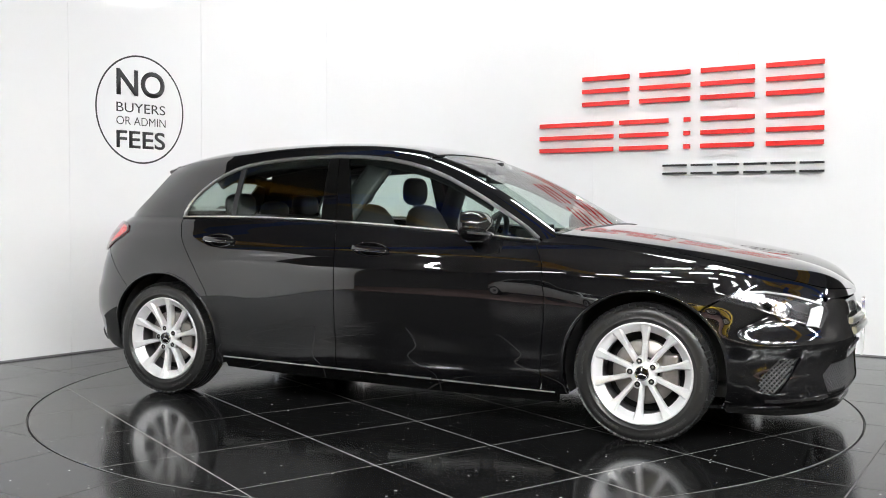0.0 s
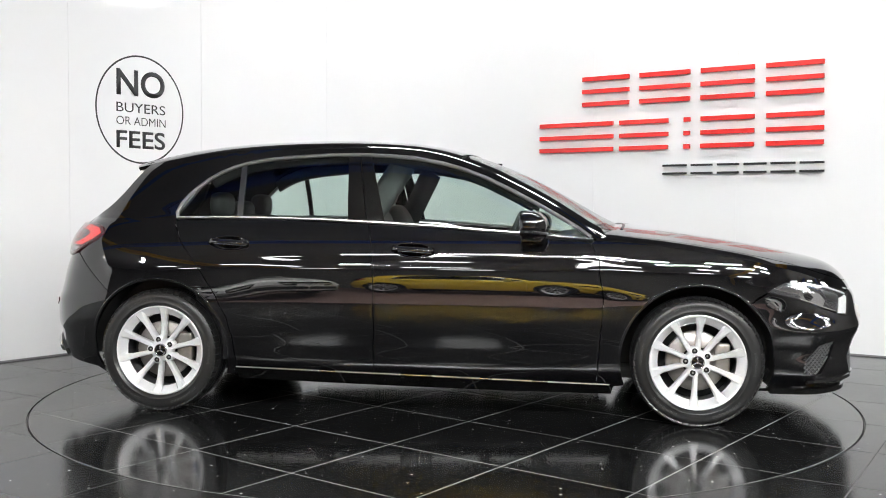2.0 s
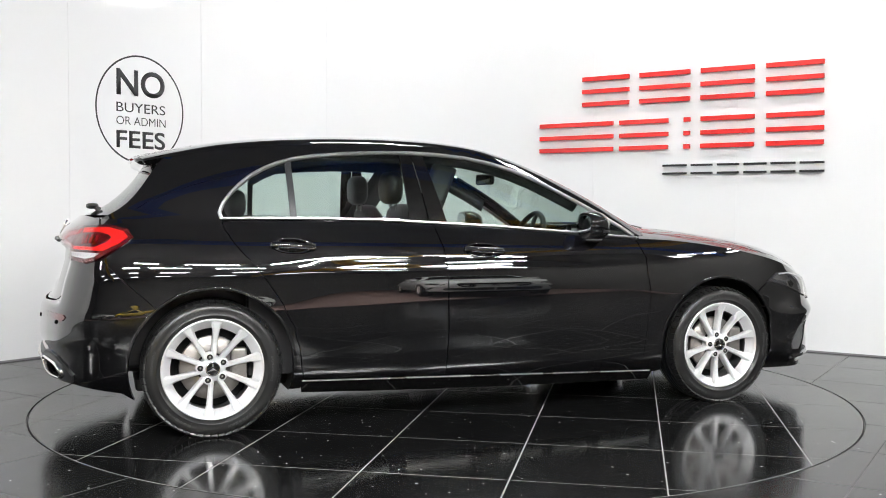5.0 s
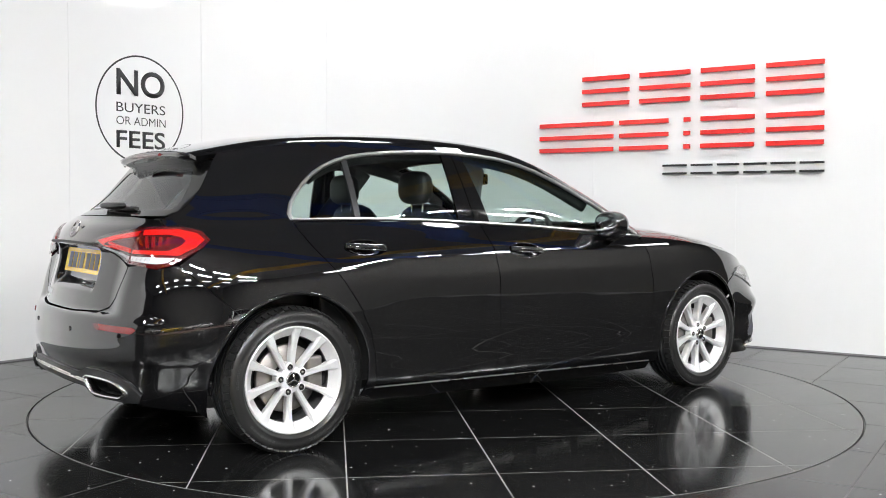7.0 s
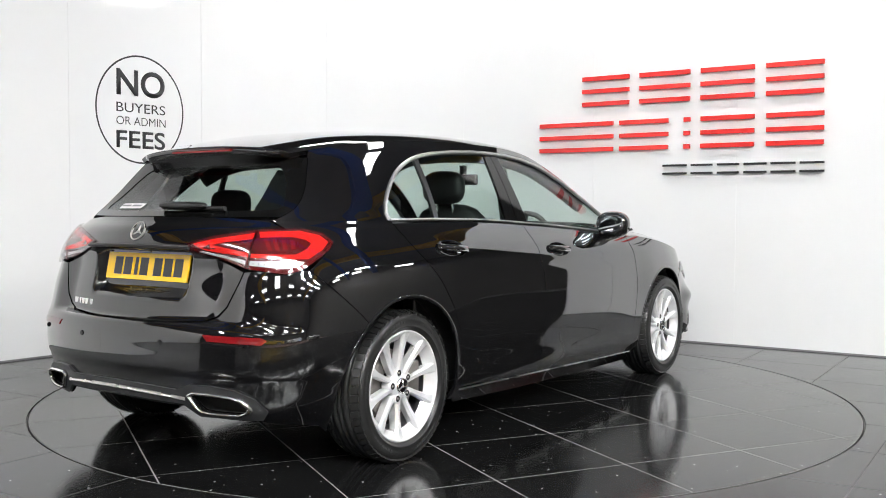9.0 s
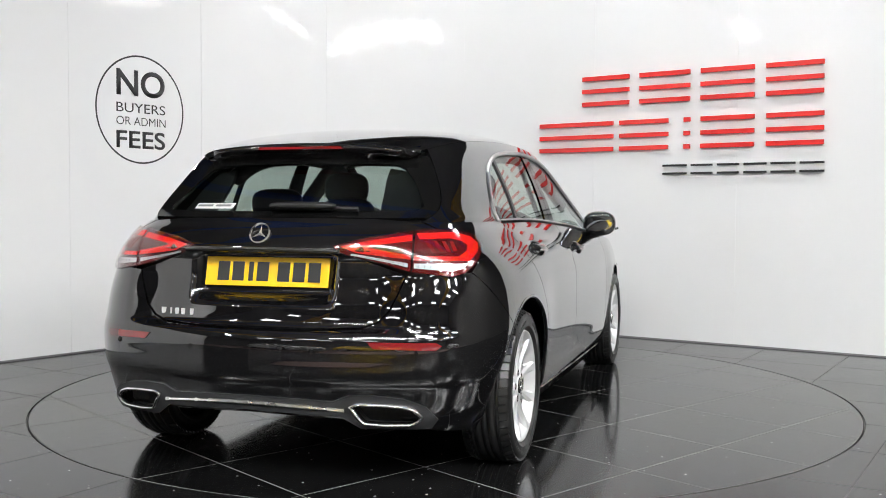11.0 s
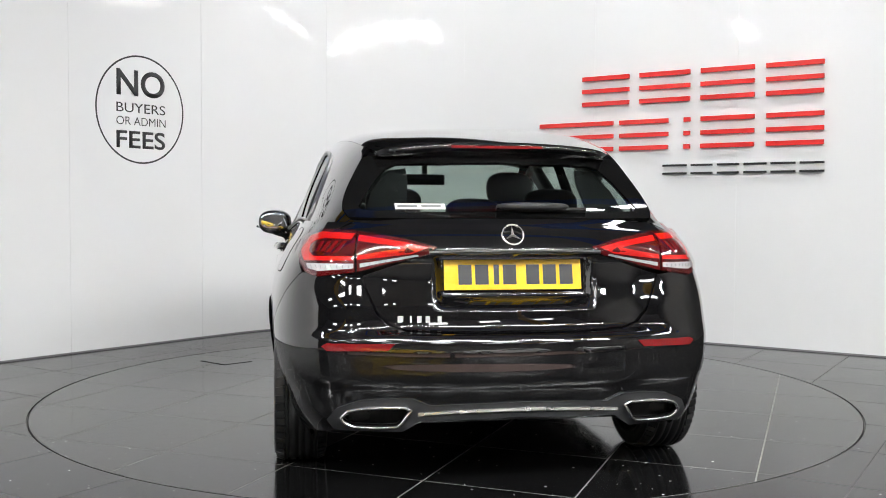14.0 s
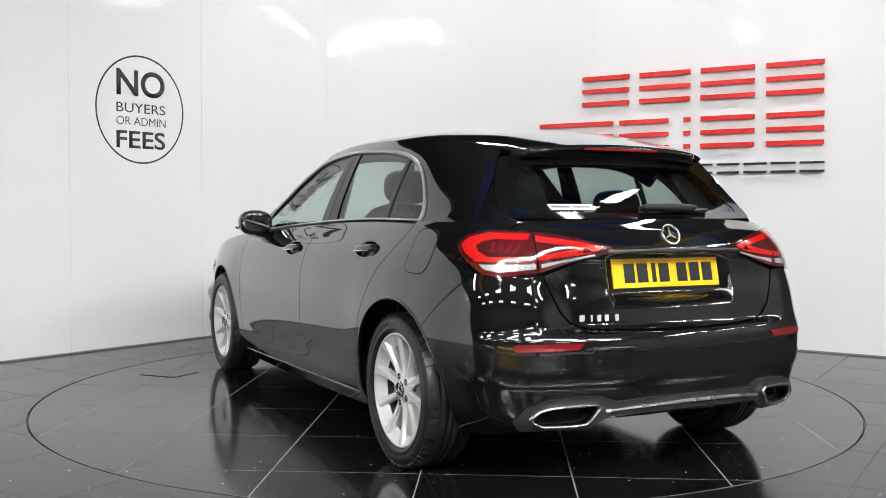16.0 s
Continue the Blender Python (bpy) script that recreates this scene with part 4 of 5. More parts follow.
    # roof, windscreen, A-posts
    roof = [(x, -float(EDGE_Y(x)) + 0.001) for x in np.linspace(-1.645, 0.17, 40)] + [(0.2, -0.45), (0.23, -0.2), (0.24, 0.0), (-1.685, 0.0), (-1.685, -0.2), (-1.67, -0.38)]
    on_car("roof", patch("roof", roof, top, both=True, step=0.025, flange=0.02, outward=(0, 0, 1)), PAINT)
    post = [(x, -float(EDGE_Y(x)) + 0.001) for x in np.linspace(0.175, 0.93, 24)] + [(x, -float(EDGE_Y(x)) + 0.055) for x in np.linspace(0.9, 0.21, 20)]
    pair("front_post", patch("front_post", post, top, outward=(0, 0, 1)), PAINT)
    ws = [(x, -float(EDGE_Y(x)) + 0.058) for x in np.linspace(0.225, 0.9, 24)] + [(1.0, -0.62), (1.08, -0.42), (1.13, -0.2), (1.145, 0.0), (0.245, 0.0), (0.236, -0.2), (0.21, -0.45)]
    on_car("windscreen", patch("windscreen", ws, top, both=True, step=0.04, lift=-0.004, flange=0.005, outward=(0, 0, 1)), SIDE_GLASS)
    on_car("headliner", patch("headliner", [(x, -float(EDGE_Y(x)) + 0.03) for x in np.linspace(-1.6, 0.16, 20)] + [(0.2, 0.0), (-1.62, 0.0)], top, both=True, step=0.12, lift=-0.03, flange=0.01, outward=(0, 0, 1)), HEADLINER)
    # bonnet
    pts = [(0.0, 0.0), (0.99, 0.0), (0.985, 0.6), (0.975, 0.93), (0.7, 0.945), (0.4, 0.93), (0.0, 0.9)]
    on_car("bonnet", patch("bonnet", pts, bonnet, both=True, step=0.03, outward=(0, 0, 1)), PAINT)
    pts = [(0.0, 0.905), (0.4, 0.936), (0.7, 0.951), (0.978, 0.936), (0.99, 0.6), (0.995, 0.0), (1.0, 0.0), (1.0, 1.0), (0.7, 1.0), (0.4, 1.0), (0.0, 1.0)]
    on_car("wing_top", patch("wing_top", pts, bonnet, both=True, step=0.025, flange=0.0, outward=(0, 0, 1)), PAINT)
    for s in (1, -1):
        ys = np.linspace(-0.62, 0.05, 14) + (0.0 if s > 0 else 0.5)
        arm = [tuple(top(np.array(1.0 + 0.05 * (1 - (y / 0.7) ** 2)), np.array(y)) + np.array([0, 0, 0.008])) for y in ys]
        on_car("wiper", sweep(arm, [(0.5, 0, 1)] * 14, 0.018, 0.012), SATIN_BLACK)
    cowl = [(0.85 + 0.28 * math.sqrt(max(0, 1 - (y / 0.76) ** 2)) + 0.02, y, 0.905 + 0.025 * (1 - (y / 0.76) ** 2)) for y in np.linspace(-0.74, 0.74, 41)]
    on_car("cowl", sweep(cowl, [(0.3, 0, 1)] * 41, 0.12, 0.03), SATIN_BLACK)
    # tail window, spoiler
    zs = np.linspace(1.018, 1.262, 14)
    outer = [(0.0, 1.018), (-0.4, 1.016)] + [(-float(screen_edge(z)) + 0.004, z) for z in zs] + [(0.0, 1.27)]
    inner = [(0.0, 1.04), (-0.4, 1.04), (-0.54, 1.045), (-0.558, 1.06), (-0.49, 1.16), (-0.44, 1.212), (-0.4, 1.23), (0.0, 1.238)]
    ring = outer + [(0.0, 1.27), (0.0, 1.238)] + inner[::-1][1:] + [(0.0, 1.018)]
    ring = [p for i, p in enumerate(ring) if i == 0 or p != ring[i - 1]][:-1]
    on_car("tail_window_surround", patch("tail_window_surround", ring, tail_glass, both=True, step=0.03, outward=(-1, 0, 0.3)), GLOSS_BLACK)
    on_car("tail_window", patch("tail_window", inner, tail_glass, both=True, step=0.04, lift=-0.003, flange=0.004, outward=(-1, 0, 0.3)), DARK_GLASS)
    trim = [(-0.555, 1.03), (-0.4, 1.03), (-0.37, 1.1), (-0.355, 1.2), (-0.36, 1.245), (-0.44, 1.235), (-0.5, 1.16)]
    pair("inner_post_trim", patch("inner_post_trim", trim, tail_glass, step=0.04, lift=-0.05, outward=(-1, 0, 0.3)), LEATHER)
    bm = bmesh.new()
    rows = []
    for y in np.linspace(-0.475, 0.475, 31):
        a = abs(y)
        xt = -1.685 + 0.01 * (a / 0.4) ** 2 + (0.12 * ((a - 0.38) / 0.1) ** 2 if a > 0.38 else 0)
        zt = float(top(np.array(max(xt, -1.7)), np.array(min(a, 0.46)))[2])
        gx = float(tail_glass(np.array(min(a, 0.44)), np.array(1.262))[0])
        rows.append([bm.verts.new(p) for p in ((xt + 0.06, y, zt + 0.004), (xt - 0.012, y, zt - 0.006), (xt - 0.008, y, zt - 0.022), (xt + 0.012, y, zt - 0.034), (gx - 0.004, y, 1.258))])
    for a, b in zip(rows, rows[1:]):
        for k in range(4):
            bm.faces.new((a[k], a[k + 1], b[k + 1], b[k]))
    bmesh.ops.recalc_face_normals(bm, faces=bm.faces)
    on_car("roof_spoiler", bm, PAINT, smooth=True)
    z3 = float(top(np.array(-1.69), np.array(0.0))[2]) - 0.02
    on_car("high_brake_light", sweep([(-1.698, y, z3) for y in np.linspace(-0.185, 0.185, 9)], [(-1, 0, -0.2)] * 9, 0.012, 0.012), SMOKED_RED, "red high-level brake light strip")
    wiper = on_car("tail_wiper", sweep([(-SCREEN_Z(1.05) - 0.02 + 0.05 * (y / 0.5) ** 2, y, 1.055 + 0.006 * math.sin(6 * y)) for y in np.linspace(0.04, -0.32, 12)], [(-1, 0, 0.5)] * 12, 0.016, 0.02), SATIN_BLACK)
    part("arm_base", blob(-1.885, -0.1, 1.062, 0.03, 0.14, 0.015, 3), SATIN_BLACK, wiper)
    st = on_car("dealer_sticker", patch("dealer_sticker", [(0.23, 1.048), (0.42, 1.048), (0.42, 1.07), (0.23, 1.07)], tail_glass, step=0.05, lift=0.002, flange=0.001, outward=(-1, 0, 0.3)), WHITE_STICKER, "white dealer sticker with grey lettering bars")
    for a, b in ((0.245, 0.32), (0.335, 0.41)):
        part("print_bar", patch("print_bar", [(a, 1.056), (b, 1.056), (b, 1.063), (a, 1.063)], tail_glass, step=0.05, lift=0.004, flange=0.001, outward=(-1, 0, 0.3)), GREY_INK, st)


def build_tail_details():
    out_p = [(0.651, 0.967), (0.825, 0.971), (0.925, 0.953), (0.972, 0.918), (0.945, 0.887), (0.868, 0.845), (0.8, 0.812), (0.744, 0.8), (0.597, 0.819)]
    in_p = [(0.311, 0.911), (0.45, 0.941), (0.643, 0.966), (0.589, 0.82), (0.336, 0.888)]
    red_o = [(0.653, 0.957), (0.82, 0.961), (0.91, 0.944), (0.947, 0.918), (0.915, 0.888), (0.845, 0.856), (0.617, 0.862), (0.622, 0.876), (0.8, 0.873), (0.85, 0.893), (0.87, 0.914), (0.845, 0.929), (0.79, 0.939), (0.66, 0.936)]
    red_i = [(0.345, 0.909), (0.45, 0.929), (0.633, 0.952), (0.627, 0.931), (0.5, 0.917), (0.44, 0.907), (0.5, 0.898), (0.607, 0.88), (0.602, 0.864), (0.4, 0.889)]
    white_o = [(0.612, 0.85), (0.828, 0.846), (0.8, 0.829), (0.745, 0.82), (0.607, 0.833)]
    white_i = [(0.38, 0.886), (0.588, 0.85), (0.584, 0.836), (0.372, 0.8815)]
    fins_o = [[(0.675 + 0.036 * k, 0.93 - 0.001 * k), (0.69 + 0.036 * k, 0.93 - 0.001 * k), (0.712 + 0.03 * k, 0.886 + 0.002 * k), (0.694 + 0.03 * k, 0.886 + 0.002 * k)] for k in range(4)]
    ribs_o = [[(0.625 + 0.024 * k, 0.843), (0.6275 + 0.024 * k, 0.843), (0.6255 + 0.022 * k, 0.833 - 0.0005 * k), (0.623 + 0.022 * k, 0.833 - 0.0005 * k)] for k in range(8)]
    ribs_i = [[(0.43 + 0.02 * k, 0.873 - 0.0034 * k), (0.4325 + 0.02 * k, 0.873 - 0.0034 * k), (0.4305 + 0.02 * k, 0.869 - 0.0039 * k), (0.428 + 0.02 * k, 0.869 - 0.0039 * k)] for k in range(8)]
    for s in (1, -1):
        for name, poly, white, bars in (("tail_lamp", out_p, white_o, (red_o, fins_o, ribs_o)), ("tailgate_lamp", in_p, white_i, (red_i, [], ribs_i))):
            me = patch(name, poly, body, step=0.025, lift=0.003)
            ob = on_car(name, me if s > 0 else mirrored(me), DARK_LENS, "red rear light with a clear lower strip")
            me = patch("clear_strip", white, body, step=0.025, lift=0.006, flange=0.003)
            part("clear_strip", me if s > 0 else mirrored(me), CLEAR_LENS, ob, "clear ribbed reversing strip")
            red, chips, ribs = bars
            for c in ribs:
                me = patch("strip_rib", c, body, step=0.025, lift=0.008, flange=0.003)
                part("strip_rib", me if s > 0 else mirrored(me), GREY_INK, ob)
            me = patch("light_guide", red, body, step=0.025, lift=0.005, flange=0.003)
            part("light_guide", me if s > 0 else mirrored(me), GLOW_RED, ob, "bright red light guide")
            for c in chips:
                me = patch("reflector_facet", c, body, step=0.025, lift=0.005, flange=0.003)
                part("reflector_facet", me if s > 0 else mirrored(me), SMOKED_RED, ob)
            me = patch("lens", poly, body, step=0.025, lift=0.011, flange=0.008)
            part("lens", me if s > 0 else mirrored(me), LENS_COVER, ob)
        me = patch("reflector", [(0.445, 0.57), (0.69, 0.567), (0.712, 0.556), (0.69, 0.54), (0.47, 0.546)], body, step=0.03, lift=0.004)
        on_car("rear_reflector", me if s > 0 else mirrored(me), RED_LENS, "slim red bumper reflector")
    plate = on_car("number_plate", boxed(-0.005, 0.004, -0.26, 0.26, -0.056, 0.056, bevel=0.002), YELLOW_PLATE, "yellow rear number plate with dark bars")
    plate.matrix_basis = HERE @ pose(-1.9865, 0, 0.808, 0, 11.5, 0)
    for a in (0.168, 0.105, 0.05, 0.0, -0.088, -0.152, -0.216):
        w = 0.05 if abs(a - 0.05) > 0.01 else 0.02
        part("plate_bar", boxed(-0.0065, -0.0045, a - w / 2 + 0.014, a + w / 2 + 0.014, -0.037, 0.037), PLATE_BLACK, plate)
    # round emblem
    e = on_car("tail_emblem", lathe([(0.0375, -0.003), (0.042, -0.003), (0.042, 0.004), (0.0375, 0.004)], 40, "y", True), SATIN_CHROME, "round chrome emblem")
    e.matrix_basis = HERE @ pose(-REAR(0.957) - 0.006, 0.01, 0.957, 0, 0, 90) @ pose(0, 0, 0, 26, 0, 0)
    for k in range(3):
        bm = bmesh.new()
        vs = [bm.verts.new(p) for p in ((-0.006, -0.003, 0), (0.006, -0.003, 0), (0.0, -0.003, 0.039), (0.0, 0.005, 0.0))]
        for f in ((0, 1, 2), (0, 3, 1), (1, 3, 2), (2, 3, 0)):
            bm.faces.new([vs[i] for i in f])
        bmesh.ops.recalc_face_normals(bm, faces=bm.faces)
        part("spoke", bm, SATIN_CHROME, e, m=pose(0, 0, 0, 0, 120 * k, 0))
    for k, (a, w) in enumerate(((0.425, 0.02), (0.388, 0.006), (0.358, 0.016), (0.328, 0.016), (0.286, 0.014))):
        p = body(np.array(ry(a, 0.652)), np.array(0.652))
        on_car("model_badge", boxed(p[0] - 0.004, p[0] + 0.002, a - w / 2, a + w / 2, 0.64, 0.664, bevel=0.0015), ALLOY, "small chrome badge bar")
    # diffuser, exhausts
    dif = [(0.0, 0.362), (0.2, 0.358), (0.33, 0.352), (0.39, 0.376), (0.48, 0.378), (0.59, 0.366), (0.68, 0.335), (0.737, 0.288), (0.72, 0.255), (0.45, 0.257), (0.37, 0.3), (0.0, 0.31)]
    on_car("diffuser", patch("diffuser", dif, body, both=True, step=0.03, lift=0.012, holes=(OUTLET,)), GREY_TRIM, "grey rear diffuser insert")
    pts = [(-2.147 + 0.05 * (y / 0.4) ** 2 + 0.002, y, 0.336 - 0.016 * (y / 0.36) ** 2) for y in np.linspace(-0.37, 0.37, 25)]
    on_car("diffuser_strip", sweep(pts, [(-1, 0, 0.2)] * 25, 0.013, 0.016), SATIN_CHROME, "chrome diffuser strip")
    for s in (1, -1):
        pts = []
        for u, z in edge_points(OUTLET, 0.02):
            p = body(np.array(u), np.array(z))
            pts.append((p[0] - 0.016, -s * p[1], z))
        ex = on_car("exhaust_tip", sweep(pts, [(-1, -0.15 * s, 0)] * len(pts), 0.012, 0.03, closed=True), CHROME, "chrome exhaust trim", smooth=True)
        bm = bmesh.new()
        a = [bm.verts.new((x + 0.012, y, z)) for x, y, z in pts]
        b = [bm.verts.new((x + 0.07, y * 0.985, z)) for x, y, z in pts]
        for k in range(len(a)):
            bm.faces.new((a[k], a[(k + 1) % len(a)], b[(k + 1) % len(a)], b[k]))
        bm.faces.new(b)
        bmesh.ops.recalc_face_normals(bm, faces=bm.faces)
        part("outlet", bm, MATT_BLACK, ex)
    for y in (-0.62, -0.25, 0.25, 0.62):
        p = body(np.array(ry(abs(y), 0.53)), np.array(0.53))
        sn = on_car("parking_sensor", lathe([(0.0, -0.003), (0.009, -0.003), (0.0105, 0.0), (0.0105, 0.004)], 16, "y"), GLOSS_BLACK)
        sn.matrix_basis = HERE @ pose(p[0] - 0.001, y, 0.53, 0, 0, -90 + (40 if y > 0.5 else (-40 if y < -0.5 else 0)))


def build_front_lamps():
    hl = [(4.455, 0.66), (4.575, 0.701), (4.68, 0.702), (4.782, 0.684), (4.925, 0.645), (4.93, 0.6), (4.877, 0.535), (4.732, 0.573), (4.596, 0.622)]
    for s in (1, -1):
        me = patch("headlamp", hl, body, step=0.03, lift=0.002)
        ob = on_car("headlamp", me if s > 0 else mirrored(me), LAMP_DARK, "clear headlamp with a white light guide")
        eyebrow = [(4.58, 0.697), (4.68, 0.698), (4.78, 0.681), (4.902, 0.643), (4.9, 0.635), (4.78, 0.673), (4.68, 0.69), (4.585, 0.689)]
        rear_bowl = [(4.5, 0.671), (4.575, 0.692), (4.665, 0.684), (4.645, 0.66), (4.6, 0.648), (4.545, 0.66)]
        bowl = [(4.601, 0.648), (4.663, 0.668), (4.712, 0.647), (4.735, 0.612), (4.712, 0.583), (4.663, 0.6), (4.613, 0.615)]
        eye = [(4.626, 0.645), (4.657, 0.652), (4.672, 0.63), (4.645, 0.612), (4.628, 0.622)]
        day = [(4.838, 0.622), (4.892, 0.633), (4.904, 0.624), (4.867, 0.545), (4.806, 0.549)]
        lower = [(4.6, 0.628), (4.732, 0.58), (4.87, 0.541), (4.868, 0.537), (4.732, 0.575), (4.6, 0.623)]
        shelf = [(4.735, 0.668), (4.835, 0.636), (4.815, 0.6), (4.75, 0.62)]
        for name, g, mat, up in (("reflector", rear_bowl, BOWL, 0.003), ("reflector", bowl, BOWL, 0.004), ("projector", eye, GLOSS_BLACK, 0.007), ("daytime_light", day, DAY_LIGHT, 0.006),
                                 ("light_guide", eyebrow, CLEAR_LENS, 0.006), ("lower_trim", lower, CHROME, 0.005), ("inner_shelf", shelf, GREY_TRIM, 0.004)):
            me = patch(name, g, body, step=0.02, lift=up, flange=0.004)
            part(name, me if s > 0 else mirrored(me), mat, ob)
        me = patch("cover", hl, body, step=0.03, lift=0.01, flange=0.008)
        part("cover", me if s > 0 else mirrored(me), CLEAR_COVER, ob)


def blob(cx, cy, cz, rx, ry_, rz, e=2.6, n=28):
    """A rounded box: a superellipsoid."""
    bm = bmesh.new()
    bmesh.ops.create_uvsphere(bm, u_segments=n, v_segments=n // 2, radius=1.0)
    for v in bm.verts:
        p = v.co
        k = (abs(p.x) ** e + abs(p.y) ** e + abs(p.z) ** e) ** (-1 / e)
        v.co = (cx + p.x * k * rx, cy + p.y * k * ry_, cz + p.z * k * rz)
    return bm


def build_mirrors_handles():
    for s in (1, -1):
        bm = blob(0.555, -s * 0.897, 0.972, 0.086, 0.1, 0.074, 2.5)
        for v in bm.verts:
            v.co.x += 0.25 * (abs(v.co.y) - 0.905) * -0.5
            if v.co.x < 0.505:
                v.co.x = 0.505
            v.co.z -= 0.1 * max(0, v.co.x - 0.56)
        house = on_car("door_mirror", bm, PAINT, smooth=True)
        g = blob(0, 0, 0, 0.003, 0.08, 0.052, 3)
        part("mirror_glass", g, MIRROR, house, m=pose(0.5035, -s * 0.903, 0.974), smooth=True)
        part("indicator_band", sweep([(0.57 + 0.075 * math.cos(a) - 0.01, -s * (0.905 + 0.1 * math.sin(a)), 0.945 - 0.01 * math.cos(a)) for a in np.linspace(-1.3, 1.5, 20)],
                                      [(math.cos(a), -s * math.sin(a), 0) for a in np.linspace(-1.3, 1.5, 20)], 0.012, 0.01), GREY_TRIM, house, "grey indicator band")
        part("mirror_foot", sweep([(0.56, -s * 0.91, 0.912), (0.565, -s * 0.87, 0.9), (0.57, -s * 0.815, 0.885)], [(0, 0, 1)] * 3, 0.09, 0.035), GLOSS_BLACK, house)
        for x, z in HANDLES:
            me = patch("handle_cup", handle_rim(x, z), lambda u, q: cupped(u, q, x, z), step=0.008, flange=0)
            cup = on_car("handle_cup", me if s > 0 else mirrored(me), PAINT)
            path = [(x - 0.104 + 0.212 * t, z + 0.009 - 0.013 * t) for t in np.linspace(0, 1, 21)]
            pts = [body(np.array(ux(a, b)), np.array(b)) for a, b in path]
            out = [0.002 + 0.024 * math.sin(math.pi * t) ** 0.5 for t in np.linspace(0, 1, 21)]
            grip = [(p[0], s * (p[1] - o), p[2]) for p, o in zip(pts, out)]
            bar = part("door_handle", sweep(grip, [(0, -s, 0.25)] * 21, 0.03, 0.02), PAINT, cup, smooth=True)
            part("handle_trim", sweep([(a, b - s * 0.009, c - 0.01) for a, b, c in grip[3:-1]], [(0, -s, -0.2)] * 17, 0.005, 0.006), CHROME, bar, "chrome handle edge")
    me = patch("fuel_flap", [(ux(-1.5, 0.88) + 0.09 * math.copysign(abs(math.cos(a)) ** 0.5, math.cos(a)), 0.885 + 0.085 * math.copysign(abs(math.sin(a)) ** 0.5, math.sin(a))) for a in np.linspace(0, 2 * math.pi, 41)[:-1]], body, step=0.03, lift=0.0015, flange=0.004)
    on_car("fuel_flap", mirrored(me), PAINT)
    # a thin black line round the flap stands in for its shaded gap
    loop = [(ux(-1.5, 0.88) + 0.0915 * math.copysign(abs(math.cos(a)) ** 0.5, math.cos(a)), 0.885 + 0.0865 * math.copysign(abs(math.sin(a)) ** 0.5, math.sin(a))) for a in np.linspace(0, 2 * math.pi, 61)[:-1]]
    P = body(np.array([q[0] for q in loop]), np.array([q[1] for q in loop]))
    on_car("flap_gap_line", sweep([(p[0], -p[1], p[2]) for p in P], [(0, 1, 0.2)] * len(P), 0.003, 0.003, closed=True, rounded=False), MATT_BLACK)


def build_arch_lips():
    for cx, a0, a1 in ((-AXLE, -5, 185), (AXLE, 185, -5)):
        toks = arch(cx, a0, a1, r=0.376, n=48)
        P = body(np.array([ux(t[1], t[2]) for t in toks]), np.array([t[2] for t in toks]))
        for s in (1, -1):
            on_car("arch_lip", sweep([(p[0], s * (p[1] + 0.002), p[2]) for p in P], [(0, -s, 0)] * len(P), 0.014, 0.007), PAINT, smooth=True)


def build_under():
    on_car("floor_pan", boxed(-1.7, 2.0, -0.7, 0.7, 0.2, 0.26, bevel=0.02), MATT_BLACK)
    on_car("rear_valance", boxed(-1.98, -1.72, -0.62, 0.62, 0.27, 0.36, bevel=0.03), MATT_BLACK)
    for x in (-AXLE, AXLE):
        for s in (1, -1):
            bm = bmesh.new()
            rows = []
            for k in range(25):
                a = radians(-20 + (205 if x < 0 else 220) * k / 24)
                lx, lz = x + 0.378 * math.cos(a), 0.318 + 0.378 * math.sin(a)
                edge = abs(float(body(np.array(ux(lx, lz)), np.array(lz))[1])) - 0.025
                rows.append([bm.verts.new((lx, -s * y, lz)) for y in (min(0.81, edge), 0.6)])
            for a, b in zip(rows, rows[1:]):
                bm.faces.new((a[0], a[1], b[1], b[0]))
            bm.faces.new([r[1] for r in rows])
            on_car("wheel_arch_liner", bm, MATT_BLACK)
    on_car("door_card", boxed(-1.2, 0.85, -0.79, -0.72, 0.26, 0.9, bevel=0.02), LEATHER)
    on_car("door_card", boxed(-1.2, 0.85, 0.72, 0.79, 0.26, 0.9, bevel=0.02), LEATHER)
    on_car("boot_trim", boxed(-1.9, -1.15, -0.66, 0.66, 0.3, 0.9, bevel=0.04), LEATHER)


